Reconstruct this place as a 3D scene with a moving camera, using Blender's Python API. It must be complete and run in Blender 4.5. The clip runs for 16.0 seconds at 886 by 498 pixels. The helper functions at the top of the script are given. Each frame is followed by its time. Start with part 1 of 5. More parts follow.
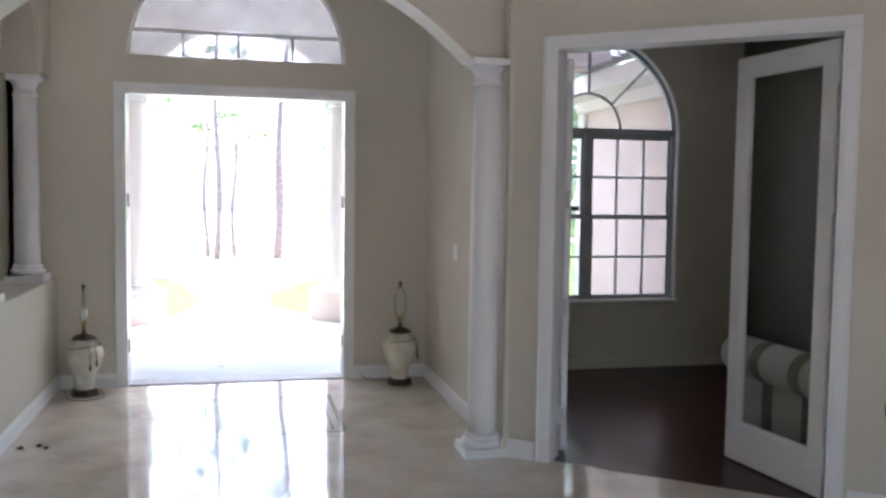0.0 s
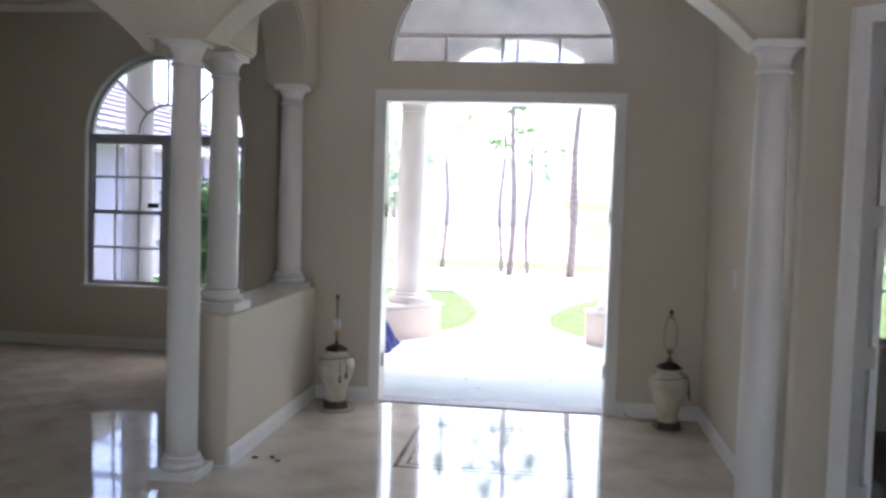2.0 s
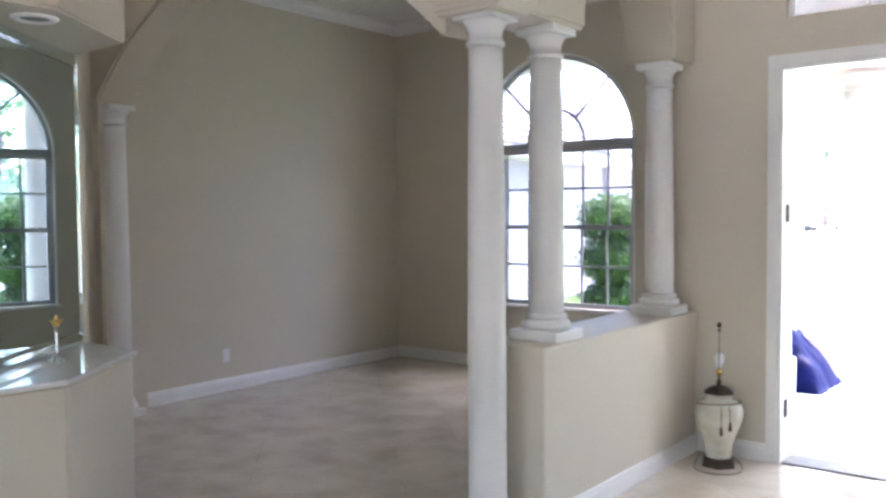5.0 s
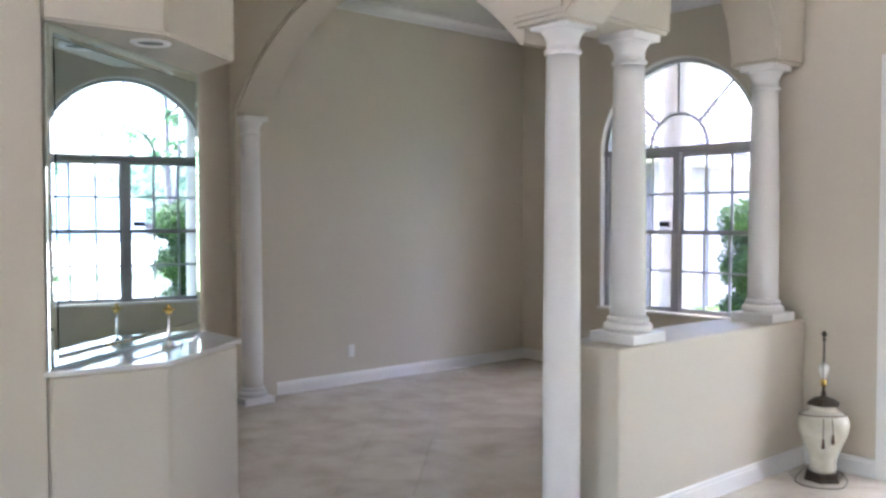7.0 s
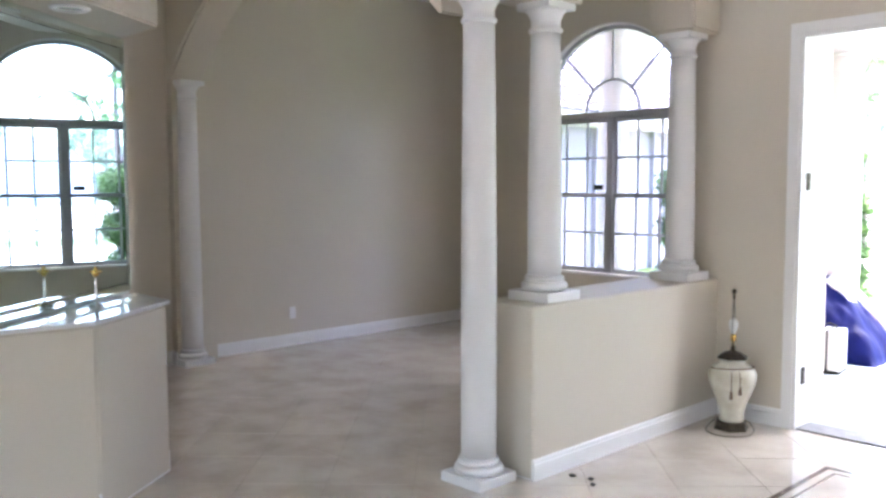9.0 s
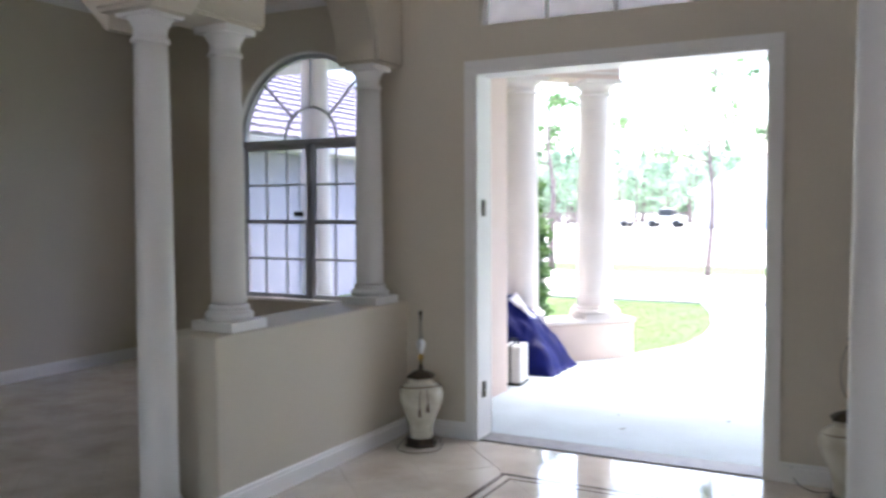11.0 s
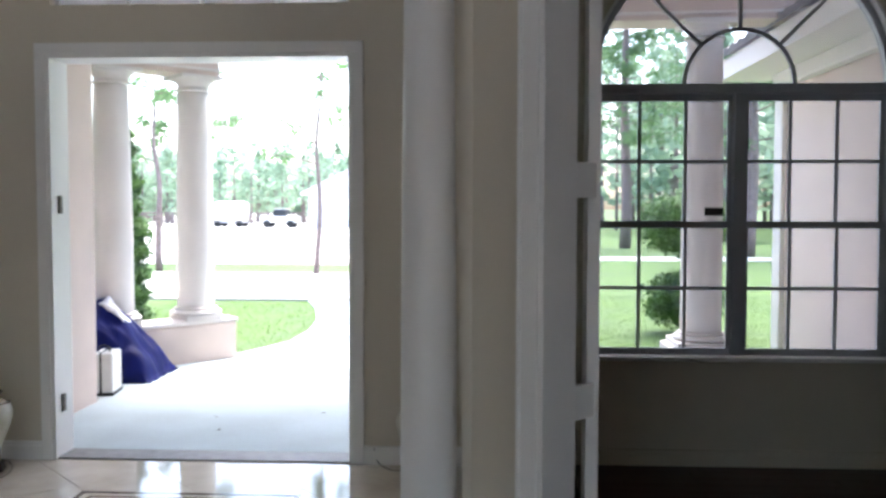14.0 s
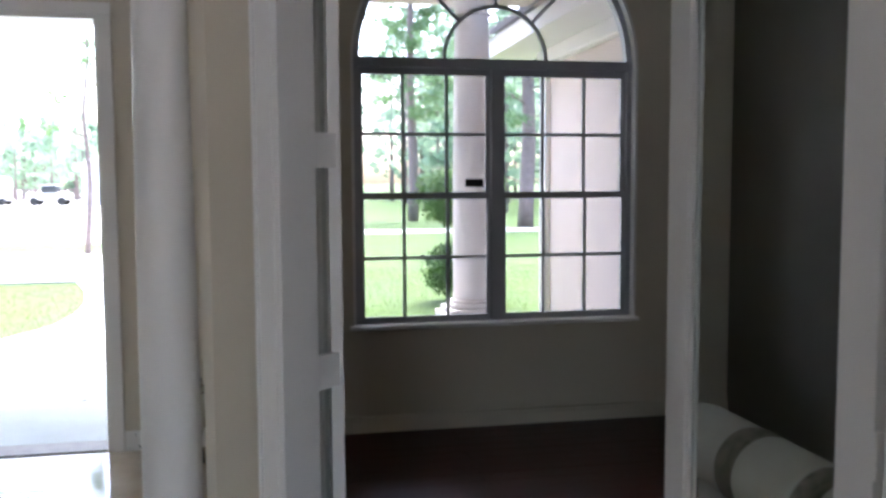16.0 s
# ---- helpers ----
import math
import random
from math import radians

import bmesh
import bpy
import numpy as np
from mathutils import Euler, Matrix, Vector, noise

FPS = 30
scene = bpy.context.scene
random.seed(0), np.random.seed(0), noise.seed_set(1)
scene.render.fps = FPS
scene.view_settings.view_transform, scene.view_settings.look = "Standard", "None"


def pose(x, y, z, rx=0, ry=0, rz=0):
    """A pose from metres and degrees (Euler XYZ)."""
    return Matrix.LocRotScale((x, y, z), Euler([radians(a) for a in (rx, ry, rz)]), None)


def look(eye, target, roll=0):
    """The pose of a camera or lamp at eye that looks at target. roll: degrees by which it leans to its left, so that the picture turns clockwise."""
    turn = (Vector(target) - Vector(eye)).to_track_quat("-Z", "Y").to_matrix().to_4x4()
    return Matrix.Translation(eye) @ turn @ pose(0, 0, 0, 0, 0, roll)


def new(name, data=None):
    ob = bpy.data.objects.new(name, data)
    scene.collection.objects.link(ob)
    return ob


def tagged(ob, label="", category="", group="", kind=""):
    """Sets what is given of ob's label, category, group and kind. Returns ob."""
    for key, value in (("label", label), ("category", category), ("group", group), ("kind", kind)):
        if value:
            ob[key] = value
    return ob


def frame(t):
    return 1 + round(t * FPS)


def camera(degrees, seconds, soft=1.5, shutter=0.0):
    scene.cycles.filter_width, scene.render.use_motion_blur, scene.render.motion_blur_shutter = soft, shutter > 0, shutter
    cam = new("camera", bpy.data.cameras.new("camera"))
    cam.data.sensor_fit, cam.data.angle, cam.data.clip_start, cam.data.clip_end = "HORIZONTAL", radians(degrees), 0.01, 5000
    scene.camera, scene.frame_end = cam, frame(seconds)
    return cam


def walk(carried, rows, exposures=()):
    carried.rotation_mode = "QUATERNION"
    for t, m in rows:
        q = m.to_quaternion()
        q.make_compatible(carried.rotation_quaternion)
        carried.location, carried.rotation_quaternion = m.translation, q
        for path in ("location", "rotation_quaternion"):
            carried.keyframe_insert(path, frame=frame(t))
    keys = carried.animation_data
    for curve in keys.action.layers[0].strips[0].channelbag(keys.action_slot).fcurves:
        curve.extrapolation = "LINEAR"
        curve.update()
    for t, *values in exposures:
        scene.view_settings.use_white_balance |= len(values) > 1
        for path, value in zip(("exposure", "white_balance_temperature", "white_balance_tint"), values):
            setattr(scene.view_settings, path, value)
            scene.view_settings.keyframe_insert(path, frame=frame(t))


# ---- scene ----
cam = camera(54.4, 16.0, soft=2.8, shutter=0.4)
PATH = [
    (0, (2.541, 2.858, 1.689), (2.995, 4.801, 1.556), 0.8),
    (0.5, (2.630, 2.960, 1.725), (2.993, 4.923, 1.606), 0.6),
    (1, (2.712, 3.107, 1.718), (2.909, 5.095, 1.621), 1.3),
    (1.5, (2.843, 3.326, 1.678), (2.797, 5.323, 1.588), 1.7),
    (2, (2.967, 3.571, 1.653), (2.717, 5.553, 1.547), 1.8),
    (2.5, (3.062, 3.788, 1.655), (2.636, 5.740, 1.554), 1.5),
    (3, (3.131, 4.033, 1.644), (2.534, 5.939, 1.533), 1.2),
    (3.5, (3.203, 4.275, 1.639), (2.383, 6.095, 1.517), 0.8),
    (4, (3.266, 4.481, 1.609), (2.244, 6.196, 1.503), 0.0),
    (4.5, (3.260, 4.735, 1.607), (2.124, 6.378, 1.517), -0.1),
    (5, (3.250, 4.958, 1.595), (2.016, 6.530, 1.512), -0.4),
    (7.5, (3.796, 5.099, 1.579), (2.271, 6.390, 1.492), -0.2),
    (8, (3.855, 5.091, 1.577), (2.338, 6.388, 1.448), -0.5),
    (10.5, (4.061, 5.250, 1.581), (2.939, 6.902, 1.477), 0.1),
    (11, (4.086, 5.263, 1.579), (3.156, 7.030, 1.485), -0.3),
    (11.5, (4.086, 5.282, 1.563), (3.397, 7.157, 1.460), -0.6),
    (12, (4.121, 5.334, 1.558), (3.649, 7.274, 1.452), -0.5),
    (12.5, (4.174, 5.375, 1.572), (3.841, 7.344, 1.473), -0.2),
    (13, (4.276, 5.384, 1.579), (4.004, 7.364, 1.484), -0.1),
    (13.5, (4.263, 5.339, 1.574), (4.075, 7.328, 1.476), -0.0),
    (14, (4.236, 5.326, 1.564), (4.142, 7.321, 1.469), 0.1),
    (14.5, (4.250, 5.350, 1.553), (4.269, 7.348, 1.477), 0.4),
    (15, (4.297, 5.337, 1.560), (4.433, 7.331, 1.500), 0.7),
    (15.5, (4.337, 5.329, 1.560), (4.614, 7.308, 1.483), 0.3),
    (16, (4.400, 5.319, 1.551), (4.779, 7.276, 1.396), -0.3),
]
EXPOSURES = [(0, 3.6, 6200, 16), (3.5, 3.0, 6200, 15), (4.2, 3.3, 6200, 15), (5, 4.42, 6200, 15), (7.5, 4.66, 6200, 16), (8.2, 4.68, 6200, 16), (10.3, 3.95, 6200, 15), (11, 3.35, 6200, 14), (13, 3.1, 6200, 12), (14.5, 3.05, 6200, 11), (15.3, 3.2, 6200, 12), (16, 3.5, 6200, 14)]
walk(cam, [(t, look(eye, target, roll)) for t, eye, target, roll in PATH], EXPOSURES)

# ---- world ----
world = bpy.data.worlds.new("world")
scene.world = world
world.use_nodes = True
wn = world.node_tree
sky = wn.nodes.new("ShaderNodeTexSky")
sky.sky_type, sky.sun_disc = "NISHITA", False
sky.sun_elevation, sky.sun_rotation = radians(66), radians(20)
sky.air_density, sky.dust_density, sky.ozone_density = 1.0, 4.0, 1.0
wn.links.new(sky.outputs[0], wn.nodes["Background"].inputs[0])
wn.nodes["Background"].inputs[1].default_value = 0.15


SUN_DIR = Vector((math.sin(radians(20)) * math.cos(radians(66)), math.cos(radians(20)) * math.cos(radians(66)), math.sin(radians(66))))
sun = new("sun", bpy.data.lights.new("sun", "SUN"))
sun.data.energy, sun.data.color, sun.data.angle = 0.9, (1.0, 0.97, 0.93), radians(40)
sun.matrix_world = look(SUN_DIR * 60, (0, 0, 0))

# ---- materials ----


def material(name, colour, rough=0.6, metal=0.0, vary=0.08, scale=3.0, fine=60.0, bump=0.15, dist=0.002, dark=None, random_amount=0.0, spec=0.5, coat=0.0, bump_scale=None, leaf=0.0):
    """A surface with stains at a large scale, grain at a small one and fine relief."""
    m = bpy.data.materials.new(name)
    m.use_nodes = True
    nt = m.node_tree
    b = nt.nodes["Principled BSDF"]
    b.inputs["Metallic"].default_value = metal
    b.inputs["Specular IOR Level"].default_value = spec
    b.inputs["Coat Weight"].default_value = coat
    tc = nt.nodes.new("ShaderNodeNewGeometry")
    n1, n2 = nt.nodes.new("ShaderNodeTexNoise"), nt.nodes.new("ShaderNodeTexNoise")
    n1.inputs["Scale"].default_value, n1.inputs["Detail"].default_value = scale, 5
    n2.inputs["Scale"].default_value, n2.inputs["Detail"].default_value = fine, 3
    for n in (n1, n2):
        nt.links.new(tc.outputs["Position"], n.inputs["Vector"])
    ramp = nt.nodes.new("ShaderNodeValToRGB")
    low = dark or tuple(c * (1 - 2 * vary) for c in colour)
    ramp.color_ramp.elements[0].color, ramp.color_ramp.elements[1].color = (*low, 1), (*colour, 1)
    ramp.color_ramp.elements[0].position, ramp.color_ramp.elements[1].position = 0.3, 0.62
    nt.links.new(n1.outputs["Fac"], ramp.inputs["Fac"])
    hsv = nt.nodes.new("ShaderNodeHueSaturation")
    nt.links.new(ramp.outputs[0], hsv.inputs["Color"])
    mul = nt.nodes.new("ShaderNodeMapRange")
    mul.inputs["To Min"].default_value, mul.inputs["To Max"].default_value = 1 - vary, 1 + vary
    nt.links.new(n2.outputs["Fac"], mul.inputs["Value"])
    value = mul.outputs[0]
    if random_amount:
        info = nt.nodes.new("ShaderNodeObjectInfo")
        r = nt.nodes.new("ShaderNodeMapRange")
        r.inputs["To Min"].default_value, r.inputs["To Max"].default_value = 1 - random_amount, 1 + random_amount
        nt.links.new(info.outputs["Random"], r.inputs["Value"])
        mm = nt.nodes.new("ShaderNodeMath")
        mm.operation = "MULTIPLY"
        nt.links.new(value, mm.inputs[0])
        nt.links.new(r.outputs[0], mm.inputs[1])
        value = mm.outputs[0]
    nt.links.new(value, hsv.inputs["Value"])
    nt.links.new(hsv.outputs[0], b.inputs["Base Color"])
    if leaf:
        thin, both = nt.nodes.new("ShaderNodeBsdfTranslucent"), nt.nodes.new("ShaderNodeMixShader")
        both.inputs["Fac"].default_value = leaf
        nt.links.new(hsv.outputs[0], thin.inputs["Color"])
        nt.links.new(b.outputs[0], both.inputs[1])
        nt.links.new(thin.outputs[0], both.inputs[2])
        nt.links.new(both.outputs[0], nt.nodes["Material Output"].inputs["Surface"])
    rr = nt.nodes.new("ShaderNodeMapRange")
    rr.inputs["To Min"].default_value, rr.inputs["To Max"].default_value = max(0, rough * 0.8), min(1, rough * 1.25)
    nt.links.new(n1.outputs["Fac"], rr.inputs["Value"])
    nt.links.new(rr.outputs[0], b.inputs["Roughness"])
    if bump:
        bp = nt.nodes.new("ShaderNodeBump")
        bp.inputs["Strength"].default_value, bp.inputs["Distance"].default_value = bump, dist
        if bump_scale:
            n3 = nt.nodes.new("ShaderNodeTexNoise")
            n3.inputs["Scale"].default_value = bump_scale
            nt.links.new(tc.outputs["Position"], n3.inputs["Vector"])
            nt.links.new(n3.outputs["Fac"], bp.inputs["Height"])
        else:
            nt.links.new(n2.outputs["Fac"], bp.inputs["Height"])
        nt.links.new(bp.outputs[0], b.inputs["Normal"])
    return m


def glass_material(name, tint=(0.96, 0.98, 0.97), rough=0.02, haze=0.0):
    """A pane: mostly clear, glossier at a slant; haze: the share of dust that scatters light."""
    m = bpy.data.materials.new(name)
    m.use_nodes = True
    nt = m.node_tree
    nt.nodes.remove(nt.nodes["Principled BSDF"])
    clear, gloss = nt.nodes.new("ShaderNodeBsdfTransparent"), nt.nodes.new("ShaderNodeBsdfGlossy")
    mix, facing = nt.nodes.new("ShaderNodeMixShader"), nt.nodes.new("ShaderNodeLayerWeight")
    power, scale_ = nt.nodes.new("ShaderNodeMath"), nt.nodes.new("ShaderNodeMath")
    clear.inputs["Color"].default_value = (*tint, 1)
    gloss.inputs["Roughness"].default_value = rough
    facing.inputs["Blend"].default_value = 0.5
    power.operation, scale_.operation = "POWER", "MULTIPLY_ADD"
    power.inputs[1].default_value = 4.0
    scale_.inputs[1].default_value, scale_.inputs[2].default_value = 0.25, 0.015
    nt.links.new(facing.outputs["Facing"], power.inputs[0])
    nt.links.new(power.outputs[0], scale_.inputs[0])
    nt.links.new(scale_.outputs[0], mix.inputs["Fac"])
    nt.links.new(clear.outputs[0], mix.inputs[1])
    nt.links.new(gloss.outputs[0], mix.inputs[2])
    last = mix
    if haze:
        dust, lay = nt.nodes.new("ShaderNodeBsdfTranslucent"), nt.nodes.new("ShaderNodeMixShader")
        cloud = nt.nodes.new("ShaderNodeTexNoise")
        geo = nt.nodes.new("ShaderNodeNewGeometry")
        cloud.inputs["Scale"].default_value = 4.0
        amount = nt.nodes.new("ShaderNodeMapRange")
        amount.inputs["To Min"].default_value, amount.inputs["To Max"].default_value = haze * 0.55, min(1.0, haze * 1.4)
        nt.links.new(geo.outputs["Position"], cloud.inputs["Vector"])
        nt.links.new(cloud.outputs["Fac"], amount.inputs["Value"])
        dust.inputs["Color"].default_value = (0.75, 0.76, 0.80, 1)
        nt.links.new(amount.outputs[0], lay.inputs["Fac"])
        nt.links.new(mix.outputs[0], lay.inputs[1])
        nt.links.new(dust.outputs[0], lay.inputs[2])
        last = lay
    nt.links.new(last.outputs[0], nt.nodes["Material Output"].inputs["Surface"])
    return m


PAINT = material("wall_paint", (0.665, 0.60, 0.49), 0.5, vary=0.02, scale=1.2, fine=180, bump=0.25, dist=0.0008)
CEIL = material("ceiling_paint", (0.78, 0.77, 0.72), 0.8, vary=0.02, scale=1.5, fine=120, bump=0.4, dist=0.0015)
WHITE = material("white_gloss_paint", (0.87, 0.85, 0.825), 0.36, vary=0.008, scale=3, fine=90, bump=0.03, dist=0.0003)
STUCCO = material("pink_stucco", (0.66, 0.54, 0.48), 0.9, vary=0.05, scale=2.5, fine=110, bump=0.6, dist=0.003)
STUCCO_TRIM = material("pale_stucco", (0.74, 0.69, 0.66), 0.85, vary=0.04, scale=3, fine=90, bump=0.4, dist=0.002)
TILE = material("cream_marble", (0.72, 0.645, 0.54), 0.055, vary=0.05, scale=3.2, fine=16, bump=0.22, dist=0.001, dark=(0.585, 0.495, 0.395), random_amount=0.025, spec=0.75, bump_scale=7)
GROUT = material("grout", (0.52, 0.46, 0.38), 0.8, vary=0.1, scale=8, fine=120)
INLAY = material("dark_marble_inlay", (0.14, 0.10, 0.08), 0.08, vary=0.15, scale=6, fine=50, bump=0.02)
WOOD = material("cherry_wood_floor", (0.052, 0.0085, 0.006), 0.24, vary=0.08, scale=5, fine=70, bump=0.0, random_amount=0.08, spec=0.22)
CONCRETE = material("porch_concrete", (0.50, 0.575, 0.595), 0.9, vary=0.08, scale=1.6, fine=50, bump=0.15, dist=0.001)
GRASS = material("lawn", (0.056, 0.112, 0.012), 0.95, vary=0.25, scale=0.9, fine=30, bump=0.8, dist=0.02, dark=(0.042, 0.088, 0.012))
BLADES = material("grass_blades", (0.10, 0.18, 0.020), 0.8, vary=0.2, scale=1.4, fine=40, bump=0, dark=(0.065, 0.13, 0.016), leaf=0.35)
ALU = material("grey_aluminium", (0.44, 0.44, 0.47), 0.5, metal=0.1, vary=0.03, scale=5, fine=80, bump=0.03)
GLASS = glass_material("clear_glass")
LIGHT_TINT = glass_material("lightly_tinted_glass", (0.87, 0.87, 0.89))
TINTED = glass_material("tinted_glass", (0.79, 0.80, 0.86))
HAZY = glass_material("dusty_glass", (0.80, 0.78, 0.84), 0.15, 0.36)
MIRROR = material("mirror_silver", (0.64, 0.78, 0.79), 0.0, metal=1.0, vary=0.0, bump=0)
COUNTER = material("white_counter", (0.80, 0.79, 0.76), 0.07, vary=0.03, scale=5, fine=40, bump=0.02)
CREAM = material("cream_glaze", (0.70, 0.67, 0.56), 0.16, vary=0.06, scale=9, fine=60, bump=0.03, dark=(0.55, 0.50, 0.38))
BRASS_DARK = material("aged_brass", (0.075, 0.055, 0.038), 0.4, metal=0.5, vary=0.2, scale=30, fine=120)
GOLD = material("gold_plate", (0.75, 0.52, 0.16), 0.18, metal=1.0, vary=0.06, scale=30)
CHROME = material("chrome", (0.75, 0.75, 0.76), 0.08, metal=1.0, vary=0.02)
ROPE = material("brown_rope", (0.16, 0.085, 0.055), 0.9, vary=0.2, scale=50, fine=300)
BULB = material("white_bulb", (0.85, 0.85, 0.83), 0.2, vary=0.01)
CABLE = material("dark_cable", (0.05, 0.04, 0.035), 0.5, vary=0.1)
FABRIC = material("cream_upholstery", (0.55, 0.52, 0.44), 0.95, vary=0.05, scale=8, fine=350, bump=0.4, dist=0.001)
BAND = material("vine_band_fabric", (0.24, 0.21, 0.16), 0.95, vary=0.25, scale=26, fine=350, bump=0.4, dist=0.001, dark=(0.10, 0.10, 0.06))
TARP = material("blue_tarpaulin", (0.004, 0.008, 0.095), 0.55, spec=0.1, vary=0.15, scale=7, fine=160, bump=0.25, dist=0.002)
TARP_PALE = material("silver_tarpaulin_hem", (0.62, 0.62, 0.68), 0.4, vary=0.08, scale=9)
PLASTIC = material("white_plastic", (0.76, 0.75, 0.72), 0.4, vary=0.05, scale=8)
BLACK = material("black_rubber", (0.015, 0.015, 0.015), 0.6, vary=0.1)
ROOF = material("grey_roof_tile", (0.22, 0.20, 0.225), 0.8, vary=0.15, scale=4, fine=50, bump=0.4, dist=0.004, dark=(0.15, 0.135, 0.155))
WHITEWALL = material("white_stucco", (0.80, 0.79, 0.77), 0.9, vary=0.04, scale=2, fine=90, bump=0.5, dist=0.003)
BARK = material("pine_bark", (0.25, 0.195, 0.185), 0.95, vary=0.25, scale=14, fine=60, bump=0.8, dist=0.02)
NEEDLES = material("pine_needles", (0.15, 0.25, 0.11), 0.8, vary=0.2, scale=1.2, fine=14, bump=0, dark=(0.10, 0.18, 0.08), leaf=0.45)
HEDGE = material("shrub_leaves", (0.10, 0.20, 0.045), 0.6, vary=0.25, scale=5, fine=30, bump=0, dark=(0.025, 0.065, 0.03), leaf=0.25)
# Distance haze is put into this leaf colour, paler than real foliage.
HAZED_WOODS = material("hazed_woodland_leaves", (0.32, 0.42, 0.30), 0.85, vary=0.10, scale=0.1, fine=2, bump=0, dark=(0.20, 0.30, 0.20), leaf=0.5)
PALE_ROAD = material("pale_road", (0.55, 0.53, 0.48), 0.95, vary=0.08, scale=0.6, fine=20)
DARK_GLASS = material("dark_window_glass", (0.03, 0.035, 0.04), 0.08, vary=0.05)
PAVING = material("grey_paving", (0.42, 0.41, 0.39), 0.9, vary=0.08, scale=1.2, fine=40)
# The study's dimness is put into this dark wall colour.
DIM_STUDY_PAINT = material("dimmed_taupe_paint", (0.12, 0.108, 0.08), 0.6, vary=0.02, scale=1.2, fine=180, bump=0.25, dist=0.0008)
DRY_LEAF = material("dry_leaf", (0.10, 0.07, 0.04), 0.8, vary=0.2, scale=40)
MIRROR_STRIP = material("mirror_strip_silver", (0.78, 0.90, 0.89), 0.015, metal=1.0, vary=0.0, bump=0)
# Shade behind the back roll is put into this near-black red.
SHADED_SEAT = material("shaded_red_cloth", (0.035, 0.012, 0.010), 0.9, vary=0.1, scale=10, fine=300, bump=0.3, dist=0.001)
# The garage wall stands in shade; its colour is darkened for that.
SHADED_STUCCO = material("shaded_lilac_stucco", (0.40, 0.38, 0.43), 0.9, vary=0.04, scale=2, fine=90, bump=0.5, dist=0.003)

# ---- mesh helpers ----


def part(name, bm, mat, parent=None, label=""):
    """Links a bmesh as one mesh object, under a thing or a part where given."""
    me = bpy.data.meshes.new(name)
    bm.normal_update()
    bm.to_mesh(me)
    bm.free()
    me.materials.append(mat)
    ob = new(name, me)
    if parent is not None:
        ob.parent = parent
    if label:
        ob["label"] = label
    return ob


def thing(name, label, category, group="", kind="", at=None):
    ob = new(name)
    ob.empty_display_size = 0.1
    if at is not None:
        ob.matrix_world = at
    return tagged(ob, label, category, group, kind)


def slab(bm, pts, put, depth):
    """Extrudes a flat outline. put(u, v, w) maps it to the world; w runs from 0 to depth."""
    a = [bm.verts.new(put(u, v, 0)) for u, v in pts]
    b = [bm.verts.new(put(u, v, depth)) for u, v in pts]
    n = len(pts)
    bm.faces.new(a)
    bm.faces.new(b[::-1])
    for i in range(n):
        bm.faces.new((a[i], b[i], b[(i + 1) % n], a[(i + 1) % n]))
    bmesh.ops.recalc_face_normals(bm, faces=bm.faces[:])


def box(bm, x0, x1, y0, y1, z0, z1, bevel=0.0):
    tmp = bmesh.new()
    slab(tmp, [(x0, y0), (x1, y0), (x1, y1), (x0, y1)], lambda u, v, w: (u, v, w), 1)
    for v in tmp.verts:
        v.co.z = z1 if v.co.z > 0.5 else z0
    if bevel:
        bmesh.ops.bevel(tmp, geom=tmp.edges[:], offset=bevel, segments=2, affect="EDGES", profile=0.6)
    join(bm, tmp)


def join(bm, tmp, m=None):
    if m is not None:
        bmesh.ops.transform(tmp, matrix=m, verts=tmp.verts)
    me = bpy.data.meshes.new("tmp")
    tmp.to_mesh(me)
    tmp.free()
    bm.from_mesh(me)
    bpy.data.meshes.remove(me)


def boxed(name, dims, mat, parent=None, bevel=0.0, label=""):
    bm = bmesh.new()
    box(bm, *dims, bevel)
    return part(name, bm, mat, parent, label)


def lathe(bm, profile, centre=(0, 0), n=40):
    """Turns (radius, z) pairs about an upright axis."""
    cx, cy = centre
    rings = []
    for r, z in profile:
        rings.append([bm.verts.new((cx + r * math.cos(2 * math.pi * k / n), cy + r * math.sin(2 * math.pi * k / n), z)) for k in range(n)])
    for a, b in zip(rings, rings[1:]):
        for k in range(n):
            f = bm.faces.new((a[k], a[(k + 1) % n], b[(k + 1) % n], b[k]))
            f.smooth = True
    bm.faces.new(rings[0][::-1])
    bm.faces.new(rings[-1])


def sweep(bm, pts, radius, n=8, taper=None):
    """A tube along points; taper gives the radius at each of them."""
    pts = [Vector(p) for p in pts]
    rings = []
    for i, p in enumerate(pts):
        d = (pts[min(i + 1, len(pts) - 1)] - pts[max(i - 1, 0)]).normalized()
        s = d.cross(Vector((0, 0, 1)) if abs(d.z) < 0.9 else Vector((1, 0, 0))).normalized()
        t = d.cross(s)
        r = taper[i] if taper else radius
        rings.append([bm.verts.new(p + r * (math.cos(2 * math.pi * k / n) * s + math.sin(2 * math.pi * k / n) * t)) for k in range(n)])
    for a, b in zip(rings, rings[1:]):
        for k in range(n):
            f = bm.faces.new((a[k], b[k], b[(k + 1) % n], a[(k + 1) % n]))
            f.smooth = True
    bm.faces.new(rings[0])
    bm.faces.new(rings[-1][::-1])
    bmesh.ops.recalc_face_normals(bm, faces=bm.faces[:])


def arc(cx, cz, r, a0, a1, n=28, rz=None):
    rz = rz or r
    return [(cx + r * math.cos(radians(a0 + (a1 - a0) * i / n)), cz + rz * math.sin(radians(a0 + (a1 - a0) * i / n))) for i in range(n + 1)]


def along_x(y0, s=1):
    return lambda u, v, w: (u, y0 + s * w, v)


